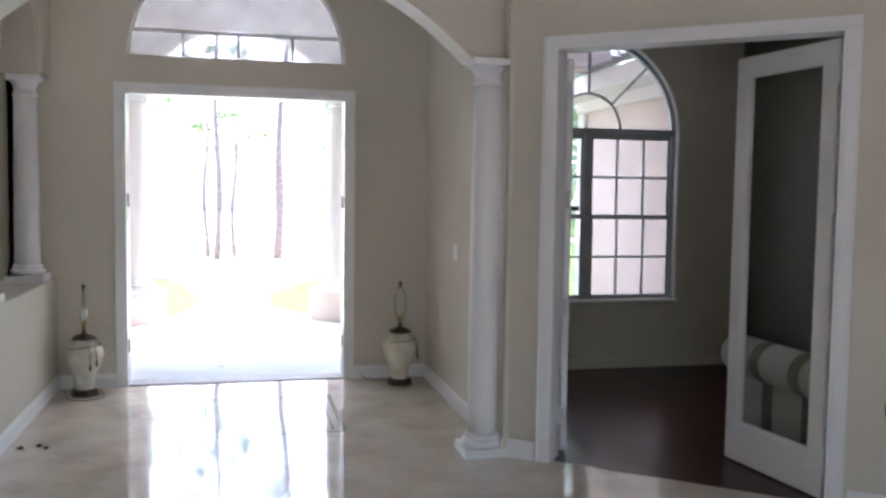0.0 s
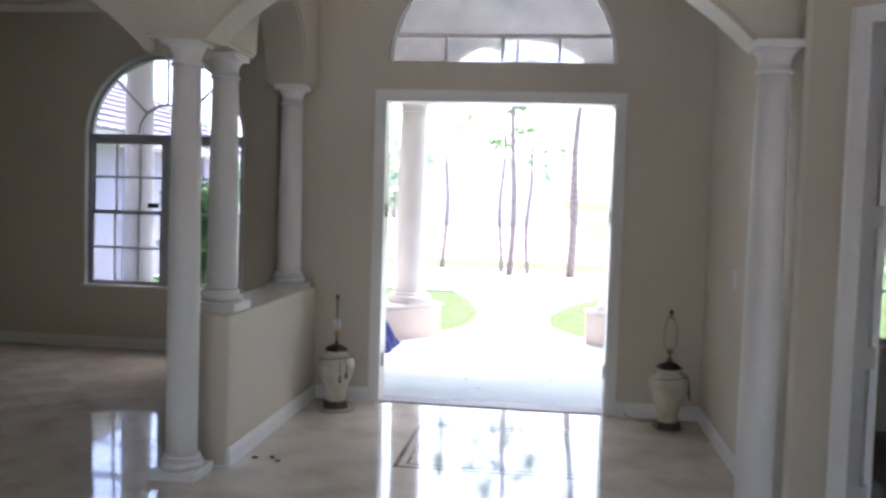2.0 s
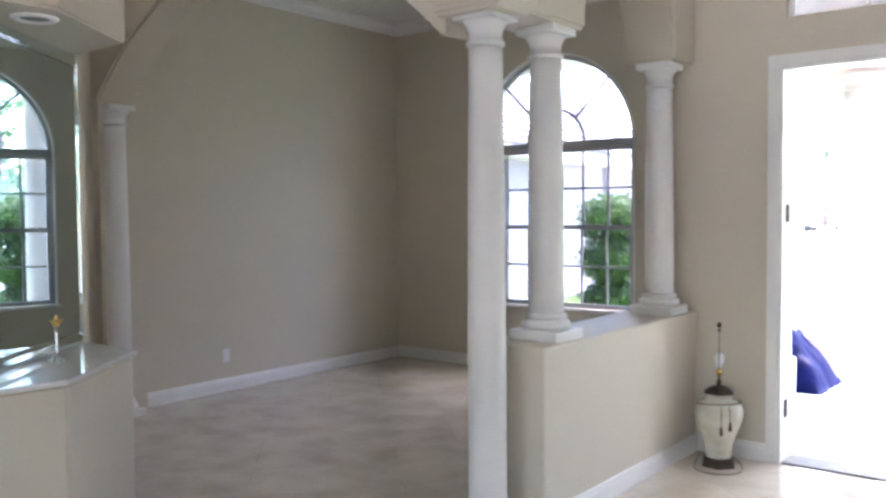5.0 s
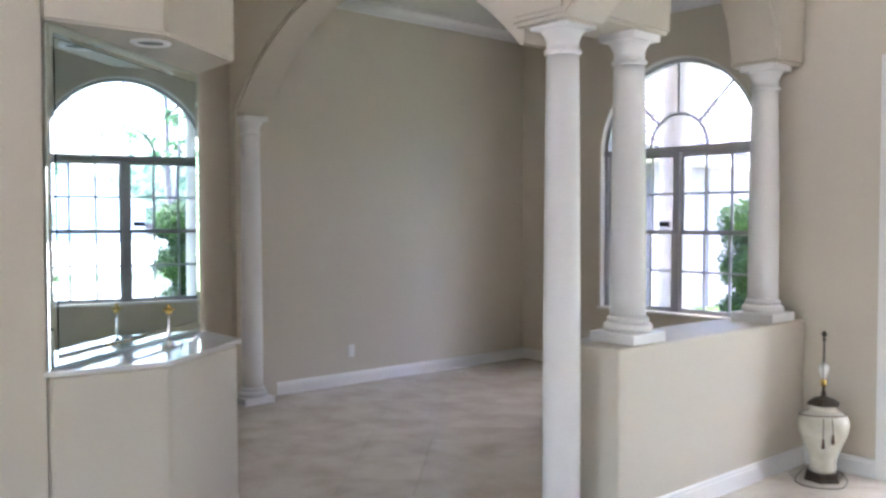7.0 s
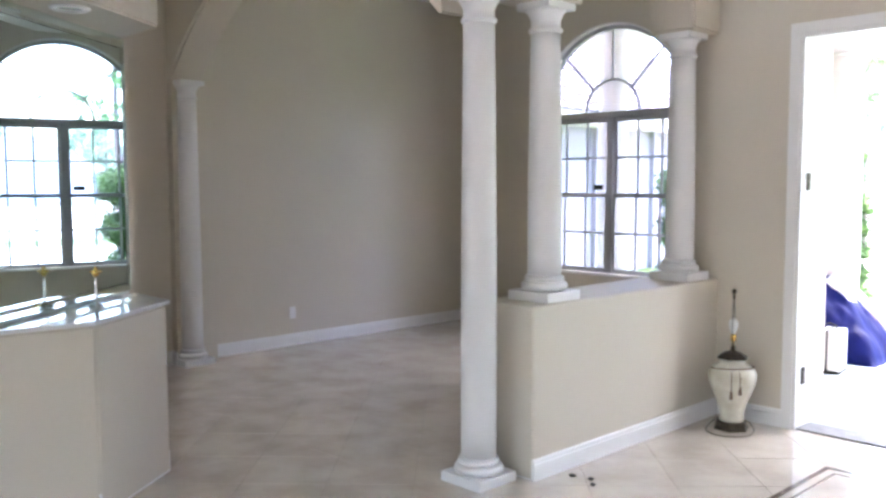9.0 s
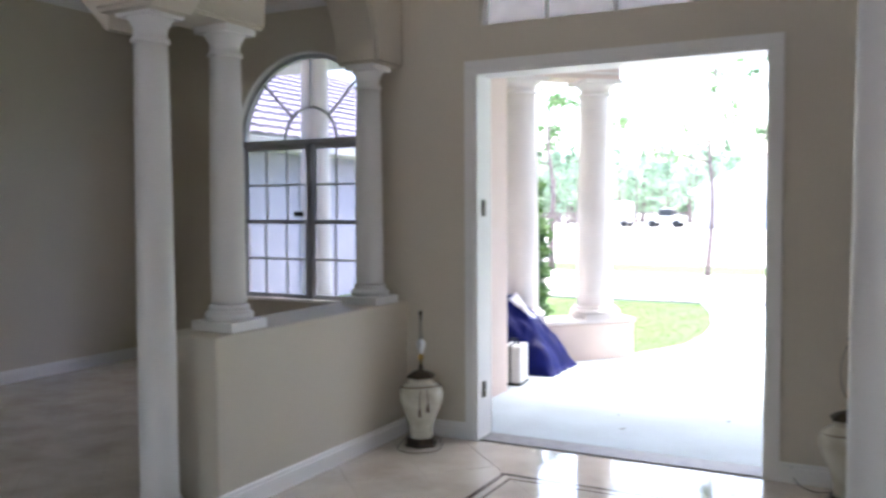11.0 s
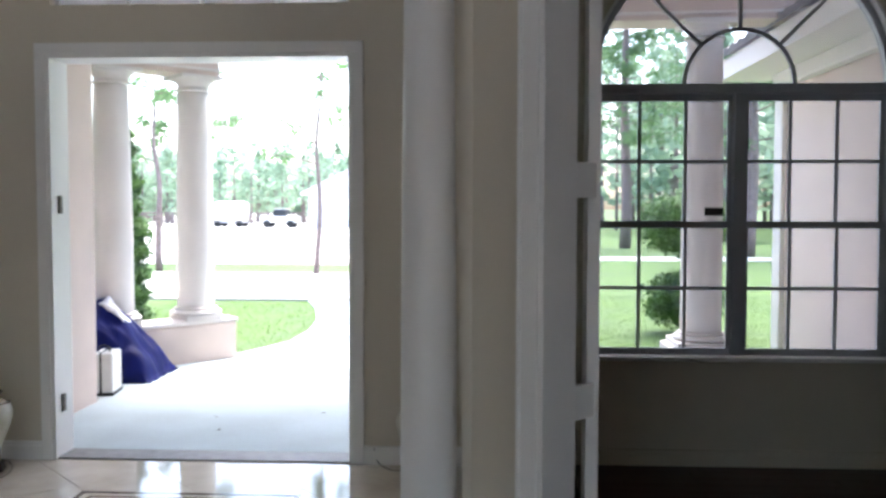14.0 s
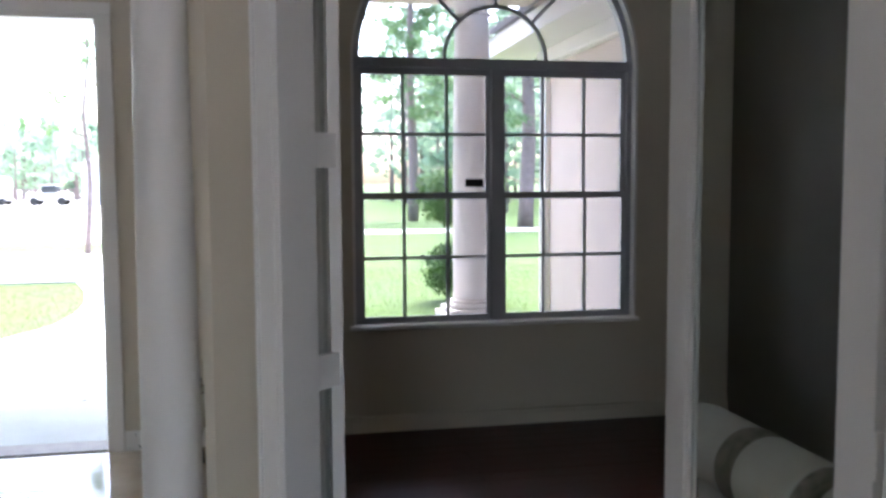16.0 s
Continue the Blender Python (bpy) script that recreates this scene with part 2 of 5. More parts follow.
def along_y(x0, s=1):
    return lambda u, v, w: (x0 + s * w, u, v)


def along(ax, ay, bx, by):
    """Wall frame from a towards b; depth goes to the left of that way."""
    d = Vector((bx - ax, by - ay)).normalized()
    return lambda u, v, w: (ax + d.x * u - d.y * w, ay + d.y * u + d.x * w, v)


def wall(name, polys, put, depth, mat, label, parent=None):
    bm = bmesh.new()
    for p in polys:
        slab(bm, p, put, depth)
    ob = part(name, bm, mat, parent)
    return tagged(ob, label, "wall", kind="structure")


def with_arch(x0, x1, z1, cx, half, sill, spring, z0=0.0):
    """Outlines of a wall from x0 to x1 with a round-headed window."""
    return [
        [(x0, z0), (x1, z0), (x1, sill), (x0, sill)],
        [(x0, sill), (cx - half, sill), (cx - half, spring), (x0, spring)],
        [(cx + half, sill), (x1, sill), (x1, spring), (cx + half, spring)],
        [(x0, spring)] + arc(cx, spring, half, 180, 90) + [(cx, z1), (x0, z1)],
        [(cx, z1)] + arc(cx, spring, half, 90, 0) + [(x1, spring), (x1, z1)],
    ]


# ---- the house: floors, walls, ceilings ----
FY = 10.5                     # room side of the front wall of the hall
DX0, DX1, DZ = 1.575, 3.445, 2.49   # front door opening
TZ, TX0, TX1 = 2.79, 1.60, 3.43     # fanlight over it
LOWTOP = 0.93                 # top of the low wall
HX = 1.045                    # hall side of the low wall
RX = 4.17                     # right-hand wall of the hall
WLY, WLX, WLH = 12.23, -1.115, 0.885  # dining window
WRY, WRX, WRH = 10.57, 5.775, 0.92   # study window
SILL, SPRING = 0.67, 2.25     # dining window
SILL_2, SPRING_2 = 0.665, 2.285   # study window
CEILING = 3.66
LX = -3.10                    # far side wall of the dining room
AX, AY, BX, BY = 4.20, 8.06, 6.48, 6.15   # slanting wall with the glazed doors
SLEN = math.hypot(BX - AX, BY - AY)
SD = Vector(((BX - AX) / SLEN, (BY - AY) / SLEN))
FD0, FD1, FDZ = 0.27, 1.885, 2.58  # glazed door opening along that wall


def front_polys():
    c, r = (TX0 + TX1) / 2, (TX1 - TX0) / 2
    lo = [[(HX - 0.36, 0), (DX0, 0), (DX0, DZ), (HX - 0.36, DZ)], [(DX1, 0), (RX + 0.2, 0), (RX + 0.2, DZ), (DX1, DZ)], [(HX - 0.36, DZ), (RX + 0.2, DZ), (RX + 0.2, TZ), (HX - 0.36, TZ)]]
    hi = [[(HX - 0.36, TZ)] + arc(c, TZ, r, 180, 90) + [(c, 4.3), (HX - 0.36, 4.3)], [(c, 4.3)] + arc(c, TZ, r, 90, 0) + [(RX + 0.2, TZ), (RX + 0.2, 4.3)]]
    return lo + hi


wall("wall_front", front_polys(), along_x(FY), 0.10, PAINT, "cream painted plaster wall round the front door")
wall("wall_front_outside", front_polys(), along_x(FY + 0.10), 0.10, STUCCO, "pink stucco wall round the front door")
dining = with_arch(LX - 0.2, HX - 0.17, CEILING + 0.3, WLX, WLH, SILL, SPRING)
wall("wall_dining_front", dining, along_x(WLY), 0.10, PAINT, "cream painted wall with a round-headed window")
wall("wall_dining_outside", dining, along_x(WLY + 0.10), 0.10, STUCCO, "pink stucco wall with a round-headed window")
wall("wall_dining_side", [[(FY, 0), (WLY, 0), (WLY, 3.9), (FY, 3.9)]], along_y(0.68), 0.10, PAINT, "cream painted wall of the dining room bay")
wall("wall_porch_side", [[(FY + 0.204, -0.1), (12.2, -0.1), (12.2, 3.9), (FY + 0.204, 3.9)]], along_y(0.784), 0.286, STUCCO, "pink stucco side wall of the porch")
wall("wall_west", [[(2.0, 0), (WLY, 0), (WLY, 3.9), (2.0, 3.9)]], along_y(LX, -1), 0.2, PAINT, "long plain cream painted wall")
study = with_arch(RX + 0.2, 7.49, 3.6, WRX, WRH, SILL_2, SPRING_2)
wall("wall_study_front", study, along_x(WRY), 0.10, PAINT, "cream painted wall with a round-headed window")
wall("wall_study_outside", study, along_x(WRY + 0.10), 0.10, STUCCO, "pink stucco wall with a round-headed window")
wall("wall_study_east", [[(3.0, 0), (WRY, 0), (WRY, 3.6), (3.0, 3.6)]], along_y(7.36), 0.2, DIM_STUDY_PAINT, "plain study wall with dim light put into its taupe paint")
wall("wall_study_south", [[(6.3, 0), (7.3, 0), (7.3, 3.6), (6.3, 3.6)]], along_x(5.0), 0.2, DIM_STUDY_PAINT, "plain study wall with dim light put into its taupe paint")
wall("wall_hall_east", [[(AY, 0), (FY, 0), (FY, 4.3), (AY, 4.3)]], along_y(RX), 0.2, PAINT, "cream painted side wall of the hall")
slant = [[(0, 0), (FD0, 0), (FD0, FDZ), (0, FDZ)], [(FD1, 0), (SLEN, 0), (SLEN, FDZ), (FD1, FDZ)], [(0, FDZ), (SLEN, FDZ), (SLEN, 3.9), (0, 3.9)]]
wall("wall_slanted", slant, along(AX, AY, BX, BY), 0.14, PAINT, "cream painted slanting wall with glazed doors")
# Two walls out of view; their openings are added to let in fill light.
wall("wall_living_east", [[(-1.0, 0), (1.6, 0), (1.6, 2.2), (-1.0, 2.2)], [(4.0, 0), (6.2, 0), (6.2, 2.2), (4.0, 2.2)], [(-1.0, 2.2), (6.2, 2.2), (6.2, 3.9), (-1.0, 3.9)]], along_y(6.45), 0.2, PAINT, "unseen cream painted living room wall, opening added for fill light")
wall("wall_living_back", [[(-3.7, 0), (0.2, 0), (0.2, 2.2), (-3.7, 2.2)], [(2.9, 0), (6.6, 0), (6.6, 2.2), (2.9, 2.2)], [(-3.7, 2.2), (6.6, 2.2), (6.6, 3.9), (-3.7, 3.9)]], along_x(-1.0, -1), 0.2, PAINT, "unseen cream painted living room wall, opening added for fill light")
wall("wall_living_west", [[(-1.0, 0), (6.2, 0), (6.2, 3.9), (-1.0, 3.9)]], along_y(-0.09, -1), 0.2, PAINT, "plain cream painted living room wall")

# low wall with its columns, and the arches above
bm = bmesh.new()
box(bm, HX - 0.40, HX, 8.565, FY, 0, LOWTOP, 0.014)
tagged(part("wall_low", bm, PAINT), "cream painted low wall between hall and dining room", "low wall", kind="structure")


def arch_wall(name, put, length, half_depth, spring, top, lead, tail, rise, label, mat=PAINT, round_=0.05):
    """A wall over an opening with a segmental soffit, resting on a block at each end."""
    c, h = (lead + length - tail) / 2, (length - lead - tail) / 2
    r = (h * h + rise * rise) / (2 * rise)
    a = math.degrees(math.asin(min(1, h / r)))
    if rise > h:
        a = 180 - a
    pts = [(0, spring), (lead - round_, spring)] + [(x, z + 0.0) for x, z in arc(c, spring + rise - r, r, 90 + a, 90 - a, 36)] + [(length - tail + round_, spring), (length, spring), (length, top), (0, top)]
    bm = bmesh.new()
    slab(bm, pts, put, half_depth)
    bmesh.ops.bevel(bm, geom=[e for e in bm.edges if len(e.link_faces) == 2 and e.calc_face_angle(0) > 1.0], offset=0.02, segments=2, affect="EDGES")
    return tagged(part(name, bm, mat), label, "arch", kind="structure")


CAPZ = 2.55
arch_wall("arch_low_wall", along_y(HX - 0.36), 2.33, 0.34, CAPZ, 3.9, 0.86, 0.34, 0.62, "cream painted arch above the low wall")
bpy.data.objects["arch_low_wall"].location.y = 8.17
arch_wall("arch_hall", lambda u, v, w: (0.66 + u, 8.18 + w, v), 3.66, 0.30, CAPZ - 0.022, 4.3, 0.36, 0.36, 0.62, "cream painted wide arch across the hall")
arch_wall("arch_dining", along(0.70, 8.24, -3.30, 8.62), 4.02, -0.30, CAPZ - 0.095, 3.9, 0.05, 0.27, 0.75, "cream painted wide arch into the dining room")

# ceilings
for nm, dims in (("ceiling_dining", (LX - 0.1, 0.9, 8.2, WLY + 0.1, CEILING, CEILING + 0.15)), ("ceiling_hall", (0.7, RX + 0.2, 8.2, FY + 0.1, 4.2, 4.35)), ("ceiling_study", (RX, 7.5, 4.9, WRY + 0.1, 3.3, 3.45)), ("ceiling_living", (LX - 0.2, 6.65, -1.2, 8.3, 3.9, 4.05))):
    tagged(boxed(nm, dims, CEIL), "white textured plaster ceiling", "ceiling", kind="structure")

# floors
bm = bmesh.new()
slab(bm, [(LX - 0.1, -1.2), (6.6, -1.2), (6.6, 10.69), (0.82, 10.69), (0.82, WLY), (LX - 0.1, WLY)], lambda u, v, w: (u, v, w - 0.12), 0.112)
tagged(part("floor", bm, GROUT), "cream marble tile floor", "floor", kind="structure")
wood_floor = boxed("floor_study", (RX, 7.36, 5.0, WRY, -0.11, -0.012), GROUT)
tagged(wood_floor, "dark cherry plank floor of the study", "floor", kind="structure")
tagged(boxed("wall_pier", (LX, LX + 0.10, 8.60, 8.98, 0, 3.66), PAINT), "cream painted pier under the wide arch", "wall", kind="structure")

# ---- columns ----


def column(name, x, y, z0, z1, r=0.094, mat=WHITE, label="", group="white columns", plinth=0.285, turn=0.0):
    ob = thing(name, label, "column", group, at=pose(x, y, z0, 0, 0, turn))
    h, p = z1 - z0, plinth / 2
    boxed("plinth", (-p, p, -p, p, 0, 0.055), mat, ob, 0.006)
    bm = bmesh.new()
    lathe(bm, [(r * 1.34, 0.055)] + [(r * (1.22 + 0.17 * math.cos(a)), 0.078 + 0.023 * math.sin(a)) for a in np.linspace(-1.57, 1.57, 7)] + [(r * 1.14, 0.105)] + [(r * (1.08 + 0.1 * math.cos(a)), 0.12 + 0.014 * math.sin(a)) for a in np.linspace(-1.57, 1.57, 6)] + [(r * 1.02, 0.14)])
    part("base_moulding", bm, mat, ob)
    top = h - 0.16
    bm = bmesh.new()
    lathe(bm, [(r * (1 - 0.14 * max(0, k / 14 - 0.25) ** 1.4 / 0.75 ** 1.4), 0.138 + (top - 0.138) * k / 14) for k in range(15)])
    part("shaft", bm, mat, ob)
    q = r * 0.86
    bm = bmesh.new()
    lathe(bm, [(q, top - 0.002), (q * 1.13, top + 0.003), (q * 1.16, top + 0.012), (q * 1.13, top + 0.021), (q * 1.0, top + 0.024), (q * 1.0, top + 0.07), (q * 1.08, top + 0.076), (q * 1.08, top + 0.086), (q * 1.22, top + 0.1), (q * 1.36, top + 0.122)])
    part("capital", bm, mat, ob)
    a = q * 1.42
    boxed("abacus", (-a, a, -a, a, h - 0.04, h), mat, ob, 0.005)
    return ob


column("column", 0.84, 8.37, 0, CAPZ, label="tall white painted column standing on the marble floor")
column("column", 0.88, 8.855, LOWTOP, CAPZ, label="short white painted column on the low wall's end")
column("column", 0.88, 10.27, LOWTOP, CAPZ, label="short white painted column on the low wall beside the front wall")
column("column", 4.055, 8.17, 0, CAPZ - 0.03, label="tall white painted column beside the slanting wall")
column("column", -2.99, 8.73, 0, CAPZ - 0.095, label="tall white painted column at the dining room pier")

# ---- windows ----


def round_window(name, cx, y, half, label, mat=ALU, glass=GLASS, SILL=SILL, SPRING=SPRING):
    ob = thing(name, label, "window", kind="structure", at=pose(cx, y, 0))
    f0, f1 = 0.055, 0.115

    def bar(nm, u0, u1, v0, v1, d0=f0, d1=f1, m=mat, bevel=0.004, parent=None):
        return boxed(nm, (u0, u1, d0, d1, v0, v1), m, parent or ob, bevel)

    bm = bmesh.new()
    slab(bm, [(half, SILL), (half, SPRING)] + arc(0, SPRING, half, 0, 180, 40) + [(-half, SILL), (-half + 0.018, SILL + 0.018)] + arc(0, SPRING, half - 0.018, 180, 0, 40) + [(half - 0.018, SILL + 0.018)], lambda u, v, w: (u, w - 0.006, v), 0.062)
    part("casing", bm, WHITE, ob, "white painted reveal")
    boxed("window_sill", (-half - 0.02, half + 0.02, -0.03, 0.055, SILL - 0.022, SILL + 0.004), WHITE, ob, 0.004, "white painted sill")
    bm = bmesh.new()
    o, i = half - 0.016, half - 0.055
    slab(bm, [(o, SPRING)] + arc(0, SPRING, o, 0, 180, 40) + [(-i, SPRING)] + arc(0, SPRING, i, 180, 0, 40), lambda u, v, w: (u, f0 + w, v), f1 - f0)
    part("arch_frame", bm, mat, ob)
    bar("transom_bar", -o, o, SPRING - 0.03, SPRING + 0.03, f0 - 0.012)
    bar("mullion", -0.035, 0.035, SILL + 0.004, SPRING - 0.03, f0 - 0.01)
    bar("jamb", -o, -o + 0.035, SILL + 0.004, SPRING - 0.03)
    bar("jamb", o - 0.035, o, SILL + 0.004, SPRING - 0.03)
    mid = (SILL + SPRING) / 2 - 0.01
    for s in (-1, 1):
        a, b = (0.035, o - 0.035) if s > 0 else (-o + 0.035, -0.035)
        for nm, z0, z1, d in (("lower_sash", SILL + 0.004, mid + 0.022, 0.0), ("upper_sash", mid - 0.022, SPRING - 0.03, 0.028)):
            e0, e1 = f0 + 0.003 + d, f0 + 0.027 + d
            bm = bmesh.new()
            for q in ((a, b, z0, z0 + 0.042), (a, b, z1 - 0.042, z1), (a, a + 0.028, z0 + 0.042, z1 - 0.042), (b - 0.028, b, z0 + 0.042, z1 - 0.042)):
                box(bm, q[0], q[1], e0, e1, q[2], q[3], 0.003)
            sash = part(nm, bm, mat, ob)
            for k in (1, 2):
                u = a + (b - a) * k / 3
                bar("muntin", u - 0.011, u + 0.011, z0 + 0.042, z1 - 0.042, e0 + 0.004, e1 - 0.004, bevel=0.002, parent=sash)
            v = (z0 + z1) / 2
            for k in range(3):
                w0 = a + (b - a) * k / 3 + (0.011 if k else 0.028)
                w1 = a + (b - a) * (k + 1) / 3 - (0.011 if k < 2 else 0.028)
                bar("muntin", w0, w1, v - 0.011, v + 0.011, e0 + 0.004, e1 - 0.004, bevel=0.002, parent=sash)
                for c0, c1 in ((z0 + 0.04, v - 0.009), (v + 0.009, z1 - 0.04)):
                    pane = boxed("pane", (w0 - 0.002, w1 + 0.002, e0 + 0.010, e0 + 0.014, c0, c1), glass, sash)
                    pane.visible_shadow = False
    rr = half * 0.37
    bm = bmesh.new()
    slab(bm, arc(0, SPRING + 0.03, rr, 0, 180, 24) + arc(0, SPRING + 0.03, rr - 0.024, 180, 0, 24), lambda u, v, w: (u, f0 + 0.02 + w, v), 0.024)
    part("fan_ring", bm, mat, ob)
    for ang in (45, 90, 135):
        bm = bmesh.new()
        box(bm, rr - 0.004, i + 0.005, -0.012, 0.012, -0.011, 0.011)
        bmesh.ops.transform(bm, matrix=Matrix.Translation((0, f0 + 0.032, SPRING + 0.03)) @ Matrix.Rotation(-radians(ang), 4, "Y"), verts=bm.verts)
        part("fan_spoke", bm, mat, ob)
    bm = bmesh.new()
    slab(bm, [(i, SPRING + 0.02)] + arc(0, SPRING, i, 2, 178, 40) + [(-i, SPRING + 0.02)], lambda u, v, w: (u, f0 + 0.035 + w, v), 0.004)
    pane = part("pane", bm, glass, ob)
    pane.visible_shadow = False
    boxed("sticker", (-0.20, -0.085, f0 + 0.008, f0 + 0.012, mid + 0.055, mid + 0.105), material("black_label", (0.01, 0.01, 0.01), 0.5), ob, label="small black label on the pane")
    return ob


round_window("window_1", WLX, WLY, WLH, "grey aluminium round-headed window with divided sashes in the dining room", glass=TINTED)
round_window("window_2", WRX, WRY, WRH, "grey aluminium round-headed window with divided sashes in the study", glass=LIGHT_TINT, SILL=SILL_2, SPRING=SPRING_2)

# front door opening: casing, jamb, hinges, threshold, fanlight
door = thing("door_1", "white painted double doorway standing open to the porch", "doorway", kind="structure", at=pose(0, FY, 0))
CW = 0.07
for nm, d in (("casing", (DX0 - CW, DX0, -0.022, -0.001, 0, DZ)), ("casing", (DX1, DX1 + CW, -0.022, -0.001, 0, DZ)), ("casing", (DX0 - CW, DX1 + CW, -0.022, -0.001, DZ, DZ + CW))):
    boxed(nm, d, WHITE, door, 0.006)
for x0, x1 in ((DX0 - 0.001, DX0 + 0.022), (DX1 - 0.022, DX1 + 0.001)):
    boxed("jamb", (x0, x1, -0.018, 0.212, 0, DZ - 0.022), WHITE, door, 0.002)
boxed("head_jamb", (DX0, DX1, -0.018, 0.212, DZ - 0.022, DZ + 0.001), WHITE, door, 0.002)
STEEL = material("brushed_steel", (0.5, 0.5, 0.5), 0.3, metal=1.0, vary=0.05)
DULL = material("worn_threshold_metal", (0.30, 0.29, 0.28), 0.6, metal=0.3, vary=0.15, scale=12)
BRONZE = material("dark_bronze", (0.09, 0.07, 0.055), 0.35, metal=0.8, vary=0.2, scale=20)
for x in (DX0 + 0.022, DX1 - 0.034):
    for z in (0.34, 1.58):
        boxed("hinge", (x, x + 0.012, 0.06, 0.10, z - 0.055, z + 0.055), BRONZE, door, 0.003, "dark bronze hinge")
boxed("threshold", (DX0, DX1, 0.005, 0.215, -0.02, 0.010), DULL, door, 0.004, "worn metal threshold")
fan = thing("window_3", "half-round fanlight with dusty panes above the front door", "window", kind="structure", at=pose((TX0 + TX1) / 2, FY, 0))
TH = (TX1 - TX0) / 2
bm = bmesh.new()
slab(bm, [(TH, TZ)] + arc(0, TZ, TH, 0, 180, 40) + [(-TH, TZ), (-TH + 0.03, TZ + 0.02)] + arc(0, TZ + 0.01, TH - 0.03, 179, 1, 40) + [(TH - 0.03, TZ + 0.02)], lambda u, v, w: (u, 0.06 + w, v), 0.06)
part("frame", bm, WHITE, fan)
boxed("rail", (-TH + 0.03, TH - 0.03, 0.07, 0.11, TZ + 0.205, TZ + 0.235), WHITE, fan, 0.003)
for k in (-1, 0, 1):
    boxed("bar", (k * TH / 2 - 0.012, k * TH / 2 + 0.012, 0.07, 0.11, TZ + 0.02, TZ + 0.205), WHITE, fan, 0.003)
bm = bmesh.new()
slab(bm, [(TH - 0.02, TZ + 0.01)] + arc(0, TZ, TH - 0.02, 1, 179, 40) + [(-TH + 0.02, TZ + 0.01)], lambda u, v, w: (u, 0.085 + w, v), 0.005)
part("pane", bm, HAZY, fan, "dusty pane").visible_shadow = False


# ---- trim: baseboards, crown, glazed doors ----


def skirting(name, ax, ay, bx, by, h=0.115, mat=None, label="white painted baseboard"):
    """White board along the foot of a wall; the room lies to the right of the way from a to b."""
    n = math.hypot(bx - ax, by - ay)
    bm = bmesh.new()
    put = along(ax, ay, bx, by)
    prof = [(0, 0), (0.016, 0), (0.016, h - 0.03), (0.012, h - 0.022), (0.012, h - 0.010), (0.006, h), (0, h)]
    a = [bm.verts.new(put(0, v, -w - 0.0015)) for w, v in prof]
    b = [bm.verts.new(put(n, v, -w - 0.0015)) for w, v in prof]
    for i in range(len(prof)):
        j = (i + 1) % len(prof)
        bm.faces.new((a[i], a[j], b[j], b[i]))
    bm.faces.new(a[::-1]), bm.faces.new(b)
    bmesh.ops.recalc_face_normals(bm, faces=bm.faces[:])
    tagged(part(name, bm, mat or WHITE), label, "baseboard", kind="structure")


for ax, ay, bx, by in ((LX, 2.1, LX, 8.6), (LX, 8.98, LX, WLY), (LX, WLY, 0.68, WLY), (HX - 0.40, FY - 0.02, HX - 0.40, 8.565), (HX - 0.40, 8.565, HX, 8.565), (HX, FY, DX0 - CW, FY), (DX1 + CW, FY, RX, FY), (RX, FY, RX, AY), (LX + 0.10, 8.98, LX + 0.10, 8.6), (LX, 8.6, LX + 0.10, 8.6), (-0.09, 0.0, -0.09, 6.21)):
    if (ax, ay) == (HX - 0.40, FY - 0.02):
        skirting("baseboard", bx, by, ax, ay)
    elif (ax, ay) == (HX - 0.40, 8.565):
        skirting("baseboard", bx, by, ax, ay)
    else:
        skirting("baseboard", ax, ay, bx, by)
skirting("baseboard", HX, 8.565, HX, FY)
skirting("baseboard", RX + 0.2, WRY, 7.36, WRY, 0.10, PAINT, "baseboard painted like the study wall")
P = along(AX, AY, BX, BY)
for u0, u1 in ((0.0, FD0 - 0.09), (FD1 + 0.09, SLEN)):
    a, b = P(u0, 0, 0), P(u1, 0, 0)
    skirting("baseboard", a[0], a[1], b[0], b[1])


def crown(name, ax, ay, bx, by, z):
    n = math.hypot(bx - ax, by - ay)
    bm = bmesh.new()
    put = along(ax, ay, bx, by)
    prof = [(0, -0.11), (0.012, -0.11), (0.018, -0.09)] + [(0.018 + 0.062 * (1 - math.cos(t)), -0.09 + 0.062 * math.sin(t)) for t in np.linspace(0.2, 1.5, 6)] + [(0.095, -0.02), (0.095, -0.001), (0, -0.001)]
    a = [bm.verts.new(put(0, z + v, -w - 0.0015)) for w, v in prof]
    b = [bm.verts.new(put(n, z + v, -w - 0.0015)) for w, v in prof]
    for i in range(len(prof)):
        j = (i + 1) % len(prof)
        bm.faces.new((a[i], a[j], b[j], b[i]))
    bm.faces.new(a[::-1]), bm.faces.new(b)
    bmesh.ops.recalc_face_normals(bm, faces=bm.faces[:])
    tagged(part(name, bm, WHITE), "white painted crown moulding", "crown moulding", kind="structure")


crown("trim_crown", LX, 8.6, LX, WLY, CEILING)
crown("trim_crown", LX, WLY, 0.68, WLY, CEILING)
crown("trim_crown", 0.68, WLY, 0.68, FY, CEILING)

# glazed double door in the slanting wall
fd = thing("door_2", "white painted doorway with two glazed doors standing open", "doorway", kind="structure")


def slanted(nm, u0, u1, v0, v1, w0, w1, mat=WHITE, parent=None, bevel=0.004, label=""):
    bm = bmesh.new()
    box(bm, u0, u1, w0, w1, v0, v1, bevel)
    for v in bm.verts:
        v.co = Vector(P(v.co.x, v.co.z, v.co.y))
    bmesh.ops.recalc_face_normals(bm, faces=bm.faces[:])
    return part(nm, bm, mat, parent or fd, label)


